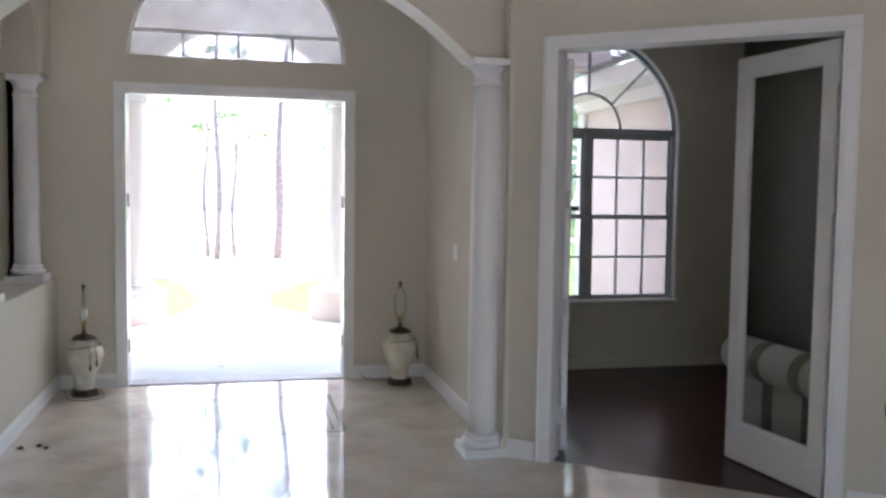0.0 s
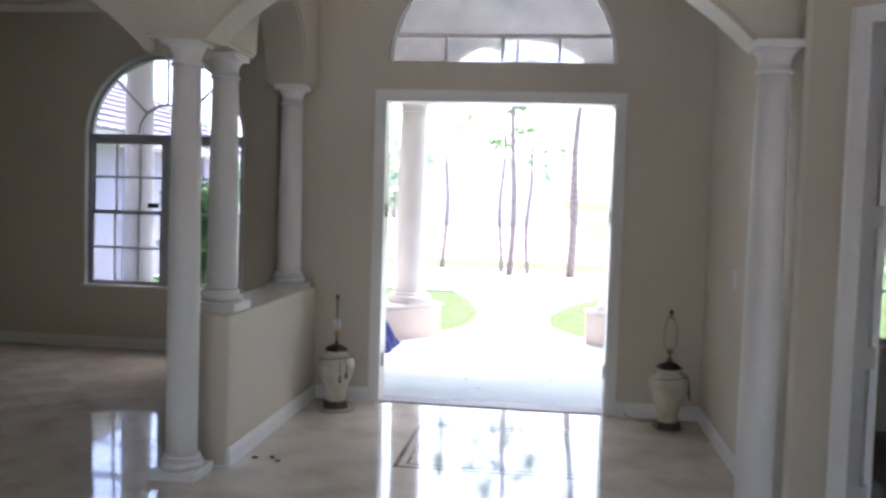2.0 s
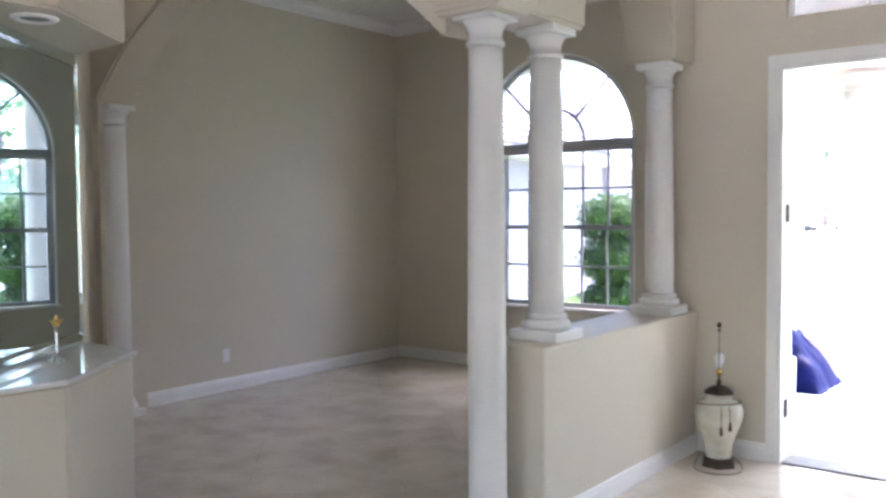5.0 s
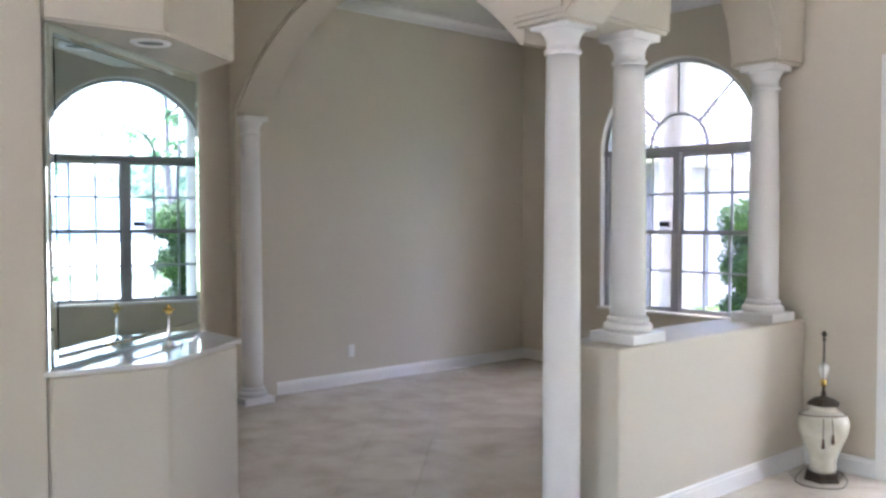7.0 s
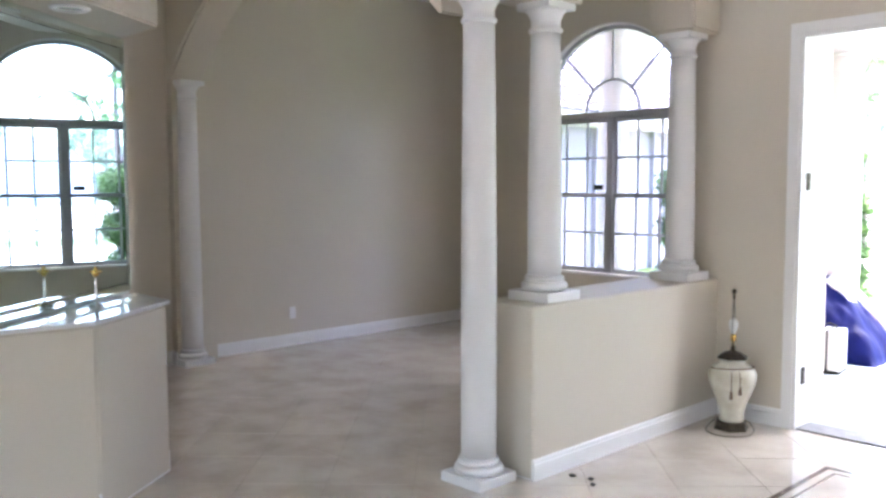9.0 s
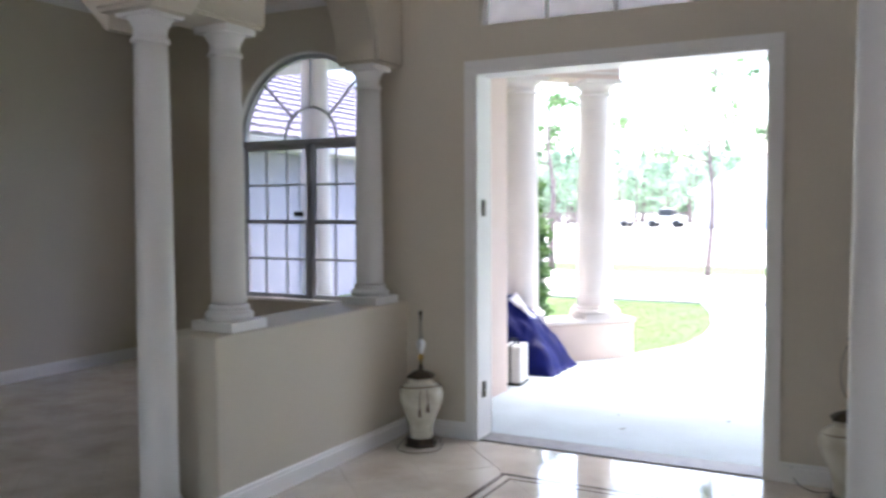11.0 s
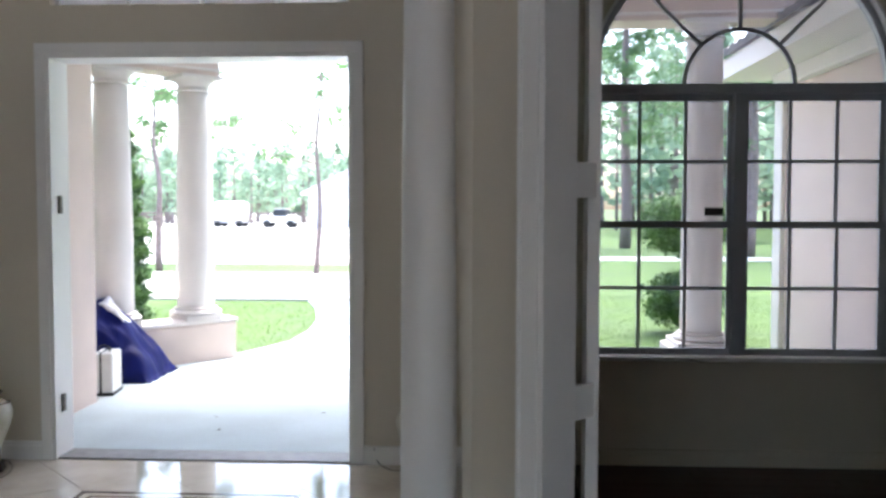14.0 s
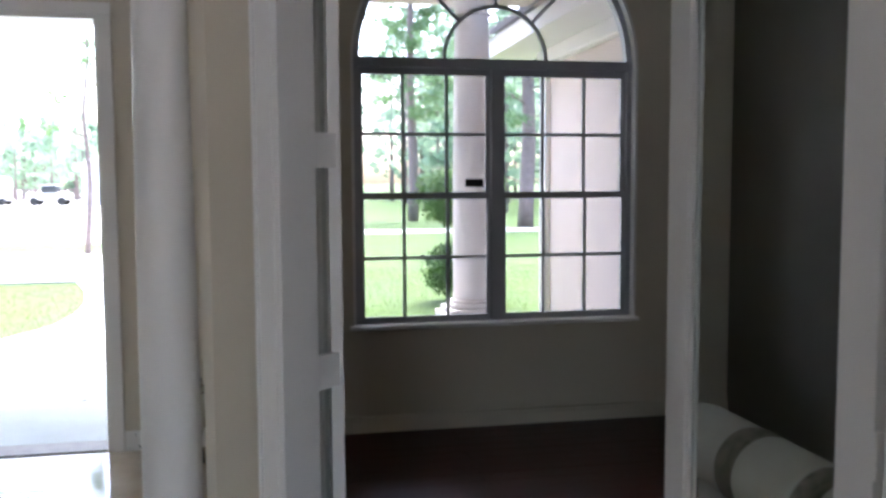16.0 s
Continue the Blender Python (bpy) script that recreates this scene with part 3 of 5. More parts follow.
FC = 0.06
for w0, w1, o in ((-0.022, -0.0015, 0.0), (0.1415, 0.160, 0.0)):
    slanted("casing", FD0 - FC, FD0, 0, FDZ, w0, w1)
    slanted("casing", FD1, FD1 + FC, 0, FDZ, w0, w1)
    slanted("casing", FD0 - FC, FD1 + FC, FDZ, FDZ + FC, w0, w1)
slanted("casing_bead", FD0 - FC - 0.012, FD0 - FC, 0, FDZ + FC, -0.030, -0.0015)
slanted("casing_bead", FD1 + FC, FD1 + FC + 0.012, 0, FDZ + FC, -0.030, -0.0015)
slanted("jamb", FD0 - 0.001, FD0 + 0.02, 0, FDZ - 0.02, -0.018, 0.158)
slanted("jamb", FD1 - 0.02, FD1 + 0.001, 0, FDZ - 0.02, -0.018, 0.158)
slanted("head_jamb", FD0 - 0.001, FD1 + 0.001, FDZ - 0.02, FDZ + 0.001, -0.018, 0.158)


def door_leaf(m, width, height, throw=None):
    """A glazed leaf that hangs at local x = 0 and reaches along +x."""
    ob = thing("glazed_door", "white painted door leaf with one tall glass pane, open", "door", "glazed doors", at=m)
    t = 0.021
    st = 0.105
    boxed("stile", (0, st, -t, t, 0, height), WHITE, ob, 0.004)
    boxed("stile", (width - st, width, -t, t, 0, height), WHITE, ob, 0.004)
    boxed("top_rail", (st, width - st, -t + 0.001, t - 0.001, height - 0.115, height), WHITE, ob, 0.003)
    boxed("bottom_rail", (st, width - st, -t + 0.001, t - 0.001, 0, 0.24), WHITE, ob, 0.003)
    for d in (-1, 1):
        bm = bmesh.new()
        y0, y1 = (0.004, 0.017) if d > 0 else (-0.017, -0.004)
        for q in ((st, st + 0.014, 0.24, height - 0.115), (width - st - 0.014, width - st, 0.24, height - 0.115), (st + 0.014, width - st - 0.014, 0.24, 0.254), (st + 0.014, width - st - 0.014, height - 0.129, height - 0.115)):
            box(bm, q[0], q[1], y0, y1, q[2], q[3], 0.003)
        part("glazing_bead", bm, WHITE, ob)
    pane = boxed("pane", (st, width - st, -0.003, 0.003, 0.24, height - 0.115), GLASS, ob)
    pane.visible_shadow = False
    for z in (0.24, 0.94, 1.64, 2.33):
        if throw:
            bm = bmesh.new()
            slab(bm, [(0.004, -0.012), (0.004, 0.012), (throw[0] + 0.006, throw[1] + 0.006), (throw[0] - 0.006, throw[1] - 0.012)], lambda u, v, w, z=z: (u, v, z - 0.055 + w), 0.11)
            bmesh.ops.recalc_face_normals(bm, faces=bm.faces[:])
            part("hinge", bm, WHITE, ob, "painted wide-throw hinge")
            continue
        boxed("hinge", (-0.014, 0.002, -t - 0.008, t + 0.004, z - 0.055, z + 0.055), WHITE, ob, 0.003, "painted hinge")
    boxed("latch_plate", (width - 0.001, width + 0.002, -0.012, 0.012, 0.96, 1.06), STEEL, ob, 0.001, "steel latch plate")
    return ob


h0, h1 = P(FD1 - 0.03, 0.012, 0.10), (4.585, 8.08, 0.012)
door_leaf(pose(*h0, 0, 0, math.degrees(math.atan2(7.72 - h0[1], 5.60 - h0[0]))), 0.83, 2.53)
door_leaf(pose(*h1, 0, 0, 90.5), 0.80, 2.53, (-0.068, 0.085))

# ---- the bar niche ----
M0, M1 = Vector((-0.09, 6.212)), Vector((-0.93, 7.289))
MN = (M1 - M0).normalized()
front = [(-0.09, 6.212), (-0.045, 6.72), (-0.455, 7.268), (-0.88, 7.283)]
back = [(M1.x - 0.02, M1.y - 0.006), (M0.x - 0.015, M0.y - 0.006)]


def prism(nm, pts, z0, z1, mat, parent=None, bevel=0.0, label=""):
    bm = bmesh.new()
    slab(bm, pts, lambda u, v, w: (u, v, z0 + w), z1 - z0)
    if bevel:
        bmesh.ops.bevel(bm, geom=[e for e in bm.edges if len(e.link_faces) == 2 and e.calc_face_angle(0) > 0.3], offset=bevel, segments=3, affect="EDGES")
    return part(nm, bm, mat, parent, label)


def grown(pts, d):
    c = Vector((sum(p[0] for p in pts) / len(pts), sum(p[1] for p in pts) / len(pts)))
    return [tuple(Vector(p) + (Vector(p) - c).normalized() * d) for p in pts]


tagged(prism("wall_bar_base", front + back, 0, 0.922, PAINT, None, 0.012), "cream painted base of the bar counter", "bar base", kind="structure")
tagged(prism("wall_bar_soffit", front + back, 2.405, 3.9, PAINT, None, 0.012), "cream painted soffit above the bar", "soffit", kind="structure")
bar_top = prism("bar_counter", grown(front, 0.028) + back, 0.923, 0.945, COUNTER, None, 0.004)
tagged(bar_top, "polished white bar counter with an angled end", "counter")
for a, b in zip(front, front[1:]):
    skirting("baseboard", b[0], b[1], a[0], a[1])
wall("wall_mirror", [[(0, 0), ((M1 - M0).length, 0), ((M1 - M0).length, 3.9), (0, 3.9)]], along(M0.x - 0.012, M0.y - 0.01, M1.x - 0.012, M1.y - 0.01), 0.12, PAINT, "cream painted wall behind the bar mirror")
wall("wall_bar_back", [[(LX, 0), (-0.90, 0), (-0.90, 3.9), (LX, 3.9)]], along_x(7.30, -1), 0.1, PAINT, "plain cream painted wall behind the bar")
mirror = thing("bar_mirror", "large rectangular wall mirror with bright edges above the bar", "mirror", at=Matrix.Translation((M0.x, M0.y, 0.948)) @ Matrix.Rotation(math.atan2(MN.y, MN.x), 4, "Z"))
bm = bmesh.new()
L, H, bv = (M1 - M0).length, 1.452, 0.058
boxed("plate", (bv + 0.002, L - bv - 0.002, -0.006, 0.0, bv + 0.002, H - bv - 0.002), MIRROR, mirror)
boxed("groove", (0.004, L - 0.004, 0.0005, 0.004, 0.004, H - 0.004), BLACK, mirror, 0, "dark joint behind the mirror strips")
outer, inner = ((0, 0), (L, 0), (L, H), (0, H)), ((bv, bv), (L - bv, bv), (L - bv, H - bv), (bv, H - bv))
for k in range(4):
    j = (k + 1) % 4
    bm = bmesh.new()
    rows_ = []
    for share, y in ((0.0, 0.0), (0.0, -0.006), (0.28, -0.013), (0.70, -0.013), (0.96, -0.005), (0.96, 0.0)):
        rows_.append([bm.verts.new((outer[c][0] + (inner[c][0] - outer[c][0]) * share, y, outer[c][1] + (inner[c][1] - outer[c][1]) * share)) for c in (k, j)])
    for a, b in zip(rows_, rows_[1:]):
        bm.faces.new((a[0], a[1], b[1], b[0]))
    for s in (0, 1):
        bm.faces.new([r[s] for r in rows_])
    bm.faces.new((rows_[0][0], rows_[0][1], rows_[-1][1], rows_[-1][0]))
    bmesh.ops.recalc_face_normals(bm, faces=bm.faces[:])
    part("bevelled_strip", bm, MIRROR_STRIP, mirror, "bevelled mirror strip with a greenish edge")

can = thing("recessed_light", "round recessed downlight with a white ring in the soffit", "light fixture", at=pose(-0.25, 6.73, 2.404))
bm = bmesh.new()
lathe(bm, [(0.062, -0.002), (0.064, -0.010), (0.078, -0.013), (0.088, -0.008), (0.092, 0.0)])
part("ring", bm, WHITE, can)
bm = bmesh.new()
lathe(bm, [(0.061, -0.0025), (0.045, -0.0055), (0.002, -0.007)])
part("lens", bm, material("unlit_lamp_lens", (0.35, 0.36, 0.36), 0.25, vary=0.05), can, "unlit glass lens")

tap = thing("bar_tap", "slim chrome bar tap with a gold handle on the counter", "tap", at=pose(-0.42, 6.875, 0.945))
bm = bmesh.new()
lathe(bm, [(0.03, 0.0), (0.03, 0.006), (0.018, 0.016), (0.012, 0.03), (0.010, 0.034)], n=24)
part("base", bm, CHROME, tap)
bm = bmesh.new()
for k in range(4):
    a = k * math.pi / 2 + 0.4
    sweep(bm, [(0.018 * math.cos(a), 0.018 * math.sin(a), 0.012), (0.046 * math.cos(a), 0.046 * math.sin(a), 0.010)], 0.006)
part("foot", bm, CHROME, tap)
bm = bmesh.new()
lathe(bm, [(0.009, 0.033), (0.006, 0.05), (0.008, 0.075), (0.0055, 0.10), (0.007, 0.13), (0.005, 0.165)], n=20)
part("stem", bm, CHROME, tap)
bm = bmesh.new()
lathe(bm, [(0.006, 0.163), (0.016, 0.17), (0.020, 0.182), (0.013, 0.195), (0.006, 0.20), (0.012, 0.206), (0.004, 0.216)], n=20)
for k in range(5):
    a = k * 2 * math.pi / 5
    sweep(bm, [(0, 0, 0.18), (0.022 * math.cos(a), 0.022 * math.sin(a), 0.192), (0.034 * math.cos(a), 0.034 * math.sin(a), 0.186)], 0.005, 6, [0.005, 0.006, 0.002])
part("handle", bm, GOLD, tap, "gold petalled handle")

# ---- vase lamps ----


def vase_lamp(x, y, turn, bulb, label):
    ob = thing("vase_lamp", label, "lamp", "vase lamps", at=pose(x, y, 0, 0, 0, turn))
    bm = bmesh.new()
    lathe(bm, [(0.112, 0.0), (0.112, 0.012), (0.104, 0.018), (0.102, 0.042), (0.106, 0.048), (0.098, 0.054), (0.07, 0.056)], n=6)
    for f in bm.faces:
        f.smooth = False
    part("base", bm, BRASS_DARK, ob, "dark aged brass six-sided foot")
    bm = bmesh.new()
    prof = [(0.074, 0.055), (0.076, 0.075), (0.074, 0.10), (0.080, 0.14), (0.092, 0.18), (0.108, 0.22), (0.124, 0.26), (0.137, 0.30), (0.143, 0.335), (0.140, 0.365), (0.128, 0.392), (0.105, 0.412), (0.082, 0.422), (0.074, 0.43), (0.076, 0.446), (0.084, 0.456)]
    lathe(bm, [(r * 1.04, z) for r, z in prof], n=48)
    part("body", bm, CREAM, ob, "cream glazed ceramic body")
    bm = bmesh.new()
    lathe(bm, [(0.080, 0.452), (0.100, 0.458), (0.102, 0.466), (0.092, 0.474), (0.060, 0.494), (0.030, 0.503), (0.016, 0.508), (0.013, 0.520), (0.018, 0.527), (0.011, 0.538), (0.008, 0.545)], n=6)
    for f in bm.faces:
        f.smooth = False
    part("lid", bm, BRASS_DARK, ob, "dark brass lid")
    bm = bmesh.new()
    lathe(bm, [(0.008, 0.54), (0.008, 0.565), (0.017, 0.57), (0.019, 0.60), (0.014, 0.612)], n=20)
    part("socket", bm, GOLD, ob, "brass lamp socket")
    bm = bmesh.new()
    hp = [(0.012 + 0.038 * math.sin(math.pi * k / 12) ** 0.7, 0, 0.565 + 0.285 * k / 12) for k in range(13)]
    sweep(bm, hp, 0.0028, 6)
    sweep(bm, [(-p[0], 0, p[2]) for p in hp], 0.0028, 6)
    part("harp", bm, BRASS_DARK, ob, "thin wire harp")
    bm = bmesh.new()
    lathe(bm, [(0.014, 0.846), (0.008, 0.853), (0.005, 0.865), (0.014, 0.876), (0.016, 0.888), (0.006, 0.90), (0.003, 0.906)], n=16)
    part("finial", bm, BRASS_DARK, ob)
    if bulb:
        bm = bmesh.new()
        lathe(bm, [(0.013, 0.61), (0.016, 0.63), (0.028, 0.655), (0.032, 0.68), (0.026, 0.70), (0.010, 0.712), (0.001, 0.714)], n=24)
        part("bulb", bm, BULB, ob, "white glass bulb")
    bm = bmesh.new()
    ring = [(0.133 * math.cos(a), 0.133 * math.sin(a), 0.398 + 0.014 * math.sin(a + 1)) for a in np.linspace(0, 2 * math.pi, 33)]
    sweep(bm, ring, 0.0038, 7)
    part("rope", bm, ROPE, ob, "brown twisted rope round the shoulder")
    for a, dz in ((0.1, 0.12), (2.6, 0.10), (0.45, 0.09)):
        bm = bmesh.new()
        c, s = math.cos(a), math.sin(a)
        sweep(bm, [(0.137 * c, 0.137 * s, 0.395), (0.152 * c, 0.152 * s, 0.36), (0.156 * c, 0.156 * s, 0.40 - dz)], 0.0028, 6)
        lathe(bm, [(0.003, 0.40 - dz), (0.008, 0.394 - dz), (0.007, 0.388 - dz), (0.009, 0.37 - dz), (0.011, 0.345 - dz)], (0.156 * c, 0.156 * s), 10)
        part("tassel", bm, ROPE, ob, "brown hanging tassel")
    return ob


vase_lamp(1.295, 10.24, -70, True, "cream ceramic vase lamp without shade, with a white bulb")
vase_lamp(3.885, 10.22, -20, False, "cream ceramic vase lamp without shade or bulb beside the door")
for pts in ([(1.33, 10.40, 0.02), (1.42, 10.30, 0.006), (1.46, 10.12, 0.006), (1.34, 10.02, 0.006), (1.22, 10.06, 0.006), (1.16, 10.2, 0.006), (1.12, 10.38, 0.01)], [(3.85, 10.38, 0.03), (3.74, 10.36, 0.006), (3.66, 10.40, 0.006), (3.60, 10.478, 0.02), (3.575, 10.487, 0.10)]):
    bm = bmesh.new()
    fine = []
    for k in range(len(pts) - 1):
        for q in range(5):
            p0, p1, p2, p3 = (Vector(pts[max(k - 1, 0)]), Vector(pts[k]), Vector(pts[k + 1]), Vector(pts[min(k + 2, len(pts) - 1)]))
            t = q / 5
            fine.append(0.5 * (2 * p1 + (p2 - p0) * t + (2 * p0 - 5 * p1 + 4 * p2 - p3) * t * t + (3 * p1 - p0 - 3 * p2 + p3) * t ** 3))
    sweep(bm, fine + [Vector(pts[-1])], 0.003, 6)
    tagged(part("lamp_cord", bm, CABLE), "thin dark lamp cord lying on the marble floor", "cord", "lamp cords")
for x, y in ((1.15, 8.775), (1.255, 8.80), (1.31, 8.74)):
    bm = bmesh.new()
    bmesh.ops.create_icosphere(bm, subdivisions=2, radius=0.017)
    for v in bm.verts:
        v.co = v.co * (1 + 0.5 * noise.noise(v.co * 60 + Vector((x * 9, 0, 0))))
        v.co.z = v.co.z * 0.5 + 0.008
    bmesh.ops.translate(bm, verts=bm.verts, vec=(x, y, 0))
    tagged(part("floor_debris", bm, CABLE), "small dark crumb lying on the marble floor", "debris", "floor crumbs")

# switch and outlet
sw = thing("light_switch", "white double light switch plate on the cream wall", "switch", at=pose(RX, 9.39, 1.215))
boxed("plate", (-0.007, -0.001, -0.06, 0.06, -0.06, 0.06), WHITE, sw, 0.002)
for y in (-0.025, 0.025):
    boxed("rocker", (-0.011, -0.007, y - 0.016, y + 0.016, -0.032, 0.032), WHITE, sw, 0.0015)
ol = thing("wall_outlet", "white wall outlet plate low on the cream wall", "outlet", at=pose(LX, 9.85, 0.32))
boxed("plate", (0.001, 0.007, -0.036, 0.036, -0.058, 0.058), WHITE, ol, 0.002)
for z in (-0.024, 0.024):
    boxed("socket", (0.007, 0.0095, -0.017, 0.017, z - 0.015, z + 0.015), WHITE, ol, 0.001)

# ---- study: sofa and picture ----
sofa = thing("sofa", "cream upholstered bench seat with a rolled back and dark vine bands", "sofa", at=pose(5.97, 6.37, 0))
SL = 1.93
bm = bmesh.new()
tmp = bmesh.new()
lathe(tmp, [(0.06, -0.012), (0.11, -0.006), (0.13, 0.01), (0.135, 0.04), (0.135, SL - 0.04), (0.13, SL - 0.01), (0.11, SL + 0.006), (0.06, SL + 0.012)], n=40)
join(bm, tmp, Matrix.Translation((0, 0, 0.58)) @ Matrix.Rotation(-math.pi / 2, 4, "X"))
part("back_roll", bm, FABRIC, sofa)
boxed("back_panel", (-0.02, 0.16, 0.02, SL - 0.02, 0.10, 0.55), FABRIC, sofa, 0.03)
for y in (0.2, 0.62, 1.04, 1.46):
    bm = bmesh.new()
    tmp = bmesh.new()
    lathe(tmp, [(0.1355, y), (0.1375, y + 0.006), (0.1375, y + 0.104), (0.1355, y + 0.11)], n=40)
    join(bm, tmp, Matrix.Translation((0, 0, 0.58)) @ Matrix.Rotation(-math.pi / 2, 4, "X"))
    part("fabric_band", bm, BAND, sofa, "dark vine-patterned band")
    boxed("panel_band", (-0.023, -0.018, y, y + 0.11, 0.13, 0.47), BAND, sofa, 0.001, "dark vine-patterned stripe")
boxed("seat", (0.14, 0.62, 0.02, SL - 0.02, 0.10, 0.34), SHADED_SEAT, sofa, 0.04, "seat with shade put into its dark red cloth")
for x in (0.02, 0.56):
    for y in (0.06, SL - 0.06):
        bm = bmesh.new()
        lathe(bm, [(0.018, 0), (0.026, 0.05), (0.032, 0.105)], (x, y), 16)
        part("leg", bm, BRASS_DARK, sofa)
pic = thing("picture_frame", "dark framed picture hanging on the study wall", "picture", at=pose(7.36, 7.45, 1.95))
for d in ((-0.03, -0.002, -0.42, 0.42, -0.30, -0.25), (-0.03, -0.002, -0.42, 0.42, 0.25, 0.30), (-0.03, -0.002, -0.42, -0.37, -0.25, 0.25), (-0.03, -0.002, 0.37, 0.42, -0.25, 0.25)):
    boxed("frame", d, BRASS_DARK, pic, 0.006)
boxed("mat_board", (-0.014, -0.004, -0.37, 0.37, -0.25, 0.25), material("grey_print", (0.22, 0.22, 0.20), 0.6, vary=0.25, scale=5, dark=(0.10, 0.10, 0.09)), pic)

# ---- porch ----
tagged(prism("porch_floor", [(0.884, 10.70), (7.5, 10.70), (7.5, 13.15), (6.0, 13.15), (4.75, 13.8), (3.95, 14.55), (1.32, 14.55), (0.35, 13.45), (-0.30, 12.44), (0.884, 12.44)], -0.35, -0.03, CONCRETE), "pale worn concrete porch floor", "porch floor", kind="structure")
tagged(prism("pavement_walk", [(3.95, 14.552), (3.62, 14.95), (3.30, 15.4), (2.98, 16.1), (2.96, 17.6), (3.35, 19.4), (4.1, 21.1), (0.95, 21.1), (1.45, 19.5), (1.76, 18.0), (1.87, 16.9), (1.82, 15.9), (1.48, 15.1), (1.32, 14.552)], -0.35, -0.10, CONCRETE), "pale curving concrete walk across the lawn", "walk", kind="structure")
ground = boxed("ground", (-400, 400, 12.0, 900, -0.6, -0.12), GRASS)
tagged(ground, "green mown lawn reaching to the woods", "lawn", kind="structure")
# Unseen ground, made neutral grey so that light bounced indoors isn't green.
tagged(boxed("ground_back", (-400, 400, -60, 11.9, -0.6, -0.125), PAVING), "unseen grey ground behind the house, added to bounce neutral light", "paving", kind="structure")
tagged(boxed("road", (-60, 5.8, 20.8, 27.3, -0.3, -0.105), PALE_ROAD), "pale sunlit concrete drive across the lawn", "drive", kind="structure")
tagged(boxed("road_far", (-60, 5.4, 30.7, 880, -0.3, -0.105), PALE_ROAD), "wide pale sandy yard beyond the lawn", "yard", kind="structure")
tagged(boxed("road_strip", (5.41, 90, 33.2, 35.2, -0.3, -0.106), PALE_ROAD), "narrow pale lane beyond the lawn", "lane", kind="structure")


kerb = boxed("kerb", (-40, 5.8, 20.68, 20.80, -0.3, -0.075), PAVING, None, 0.01)
tagged(kerb, "low grey concrete kerb between lawn and drive", "kerb", kind="structure")


def plinth_wall(nm, a, b, half=0.21):
    d = (Vector(b) - Vector(a)).normalized()
    n = Vector((-d.y, d.x))
    a, b = Vector(a) - d * 0.36, Vector(b) + d * 0.36
    pts = [tuple(a - n * half), tuple(b - n * half), tuple(b + n * half), tuple(a + n * half)]
    ob = prism(nm, pts, -0.2, 0.36, STUCCO, None, 0.015)
    tagged(ob, "low pink stucco plinth under the porch columns", "plinth")
    prism("plinth_cap", grown(pts, 0.018), 0.36, 0.395, STUCCO_TRIM, ob, 0.008, "pale stucco cap")
    return ob


CA, CB, CA2, CB2 = (1.21, 14.24), (0.60, 13.63), (3.81, 14.24), (4.42, 13.63)
plinth_wall("porch_plinth", CB, CA)
plinth_wall("porch_plinth", CA2, CB2)
PT = 2.92
for x, y in (CA, CB, CA2, CB2):
    column("porch_column", x, y, 0.395, PT, 0.188, STUCCO_TRIM, "pale stucco porch column on a pink plinth", "porch columns", 0.40, 45)
column("porch_column", 6.24, 13.35, 0.30, 3.25, 0.185, STUCCO_TRIM, "tall pale stucco porch column outside the study window", "porch columns", 0.52)
tagged(boxed("column_pedestal", (5.93, 6.55, 13.04, 13.66, -0.2, 0.30), STUCCO_TRIM, None, 0.012), "square pale stucco pedestal under the porch column", "pedestal")
column("porch_column", -2.25, 13.95, 0.30, 3.75, 0.185, STUCCO_TRIM, "tall pale stucco column outside the dining window", "porch columns", 0.52)
tagged(boxed("column_pedestal", (-2.56, -1.94, 13.64, 14.26, -0.2, 0.30), STUCCO_TRIM, None, 0.012), "square pale stucco pedestal under the porch column", "pedestal")


def beam(nm, a, b, z0, z1, half=0.19, over=0.2, label="pink stucco porch beam with pale moulded bands", rise=0.0):
    d = (Vector(b) - Vector(a)).normalized()
    a, b = Vector(a) - d * over, Vector(b) + d * over
    n = (b - a).length
    put0 = along(a.x, a.y, b.x, b.y)
    bm = bmesh.new()
    if rise:
        g, c = over + 0.10, n / 2
        h = c - g
        r = (h * h + rise * rise) / (2 * rise)
        ang = math.degrees(math.asin(h / r))
        pts = [(0, z0), (g - 0.01, z0)] + arc(c, z0 + rise - r, r, 90 + ang, 90 - ang, 30) + [(n - g + 0.01, z0), (n, z0), (n, z1), (0, z1)]
    else:
        pts = [(0, z0), (n, z0), (n, z1), (0, z1)]
    slab(bm, pts, lambda u, v, w: put0(u, v, w - half), 2 * half)
    ob = part(nm, bm, STUCCO)
    tagged(ob, label, "porch beam", kind="structure")
    ends = ((0, n),) if not rise else ((0, over + 0.10), (n - over - 0.10, n))
    for e0, e1 in ends:
        for z, t in ((z0 + 0.05, 0.025), (z0 + 0.20, 0.03)):
            bm = bmesh.new()
            slab(bm, [(e0, z), (e1, z), (e1, z + t), (e0, z + t)], lambda u, v, w: put0(u, v, w - half - 0.018), 2 * half + 0.036)
            part("moulding", bm, STUCCO_TRIM, ob)
    return ob


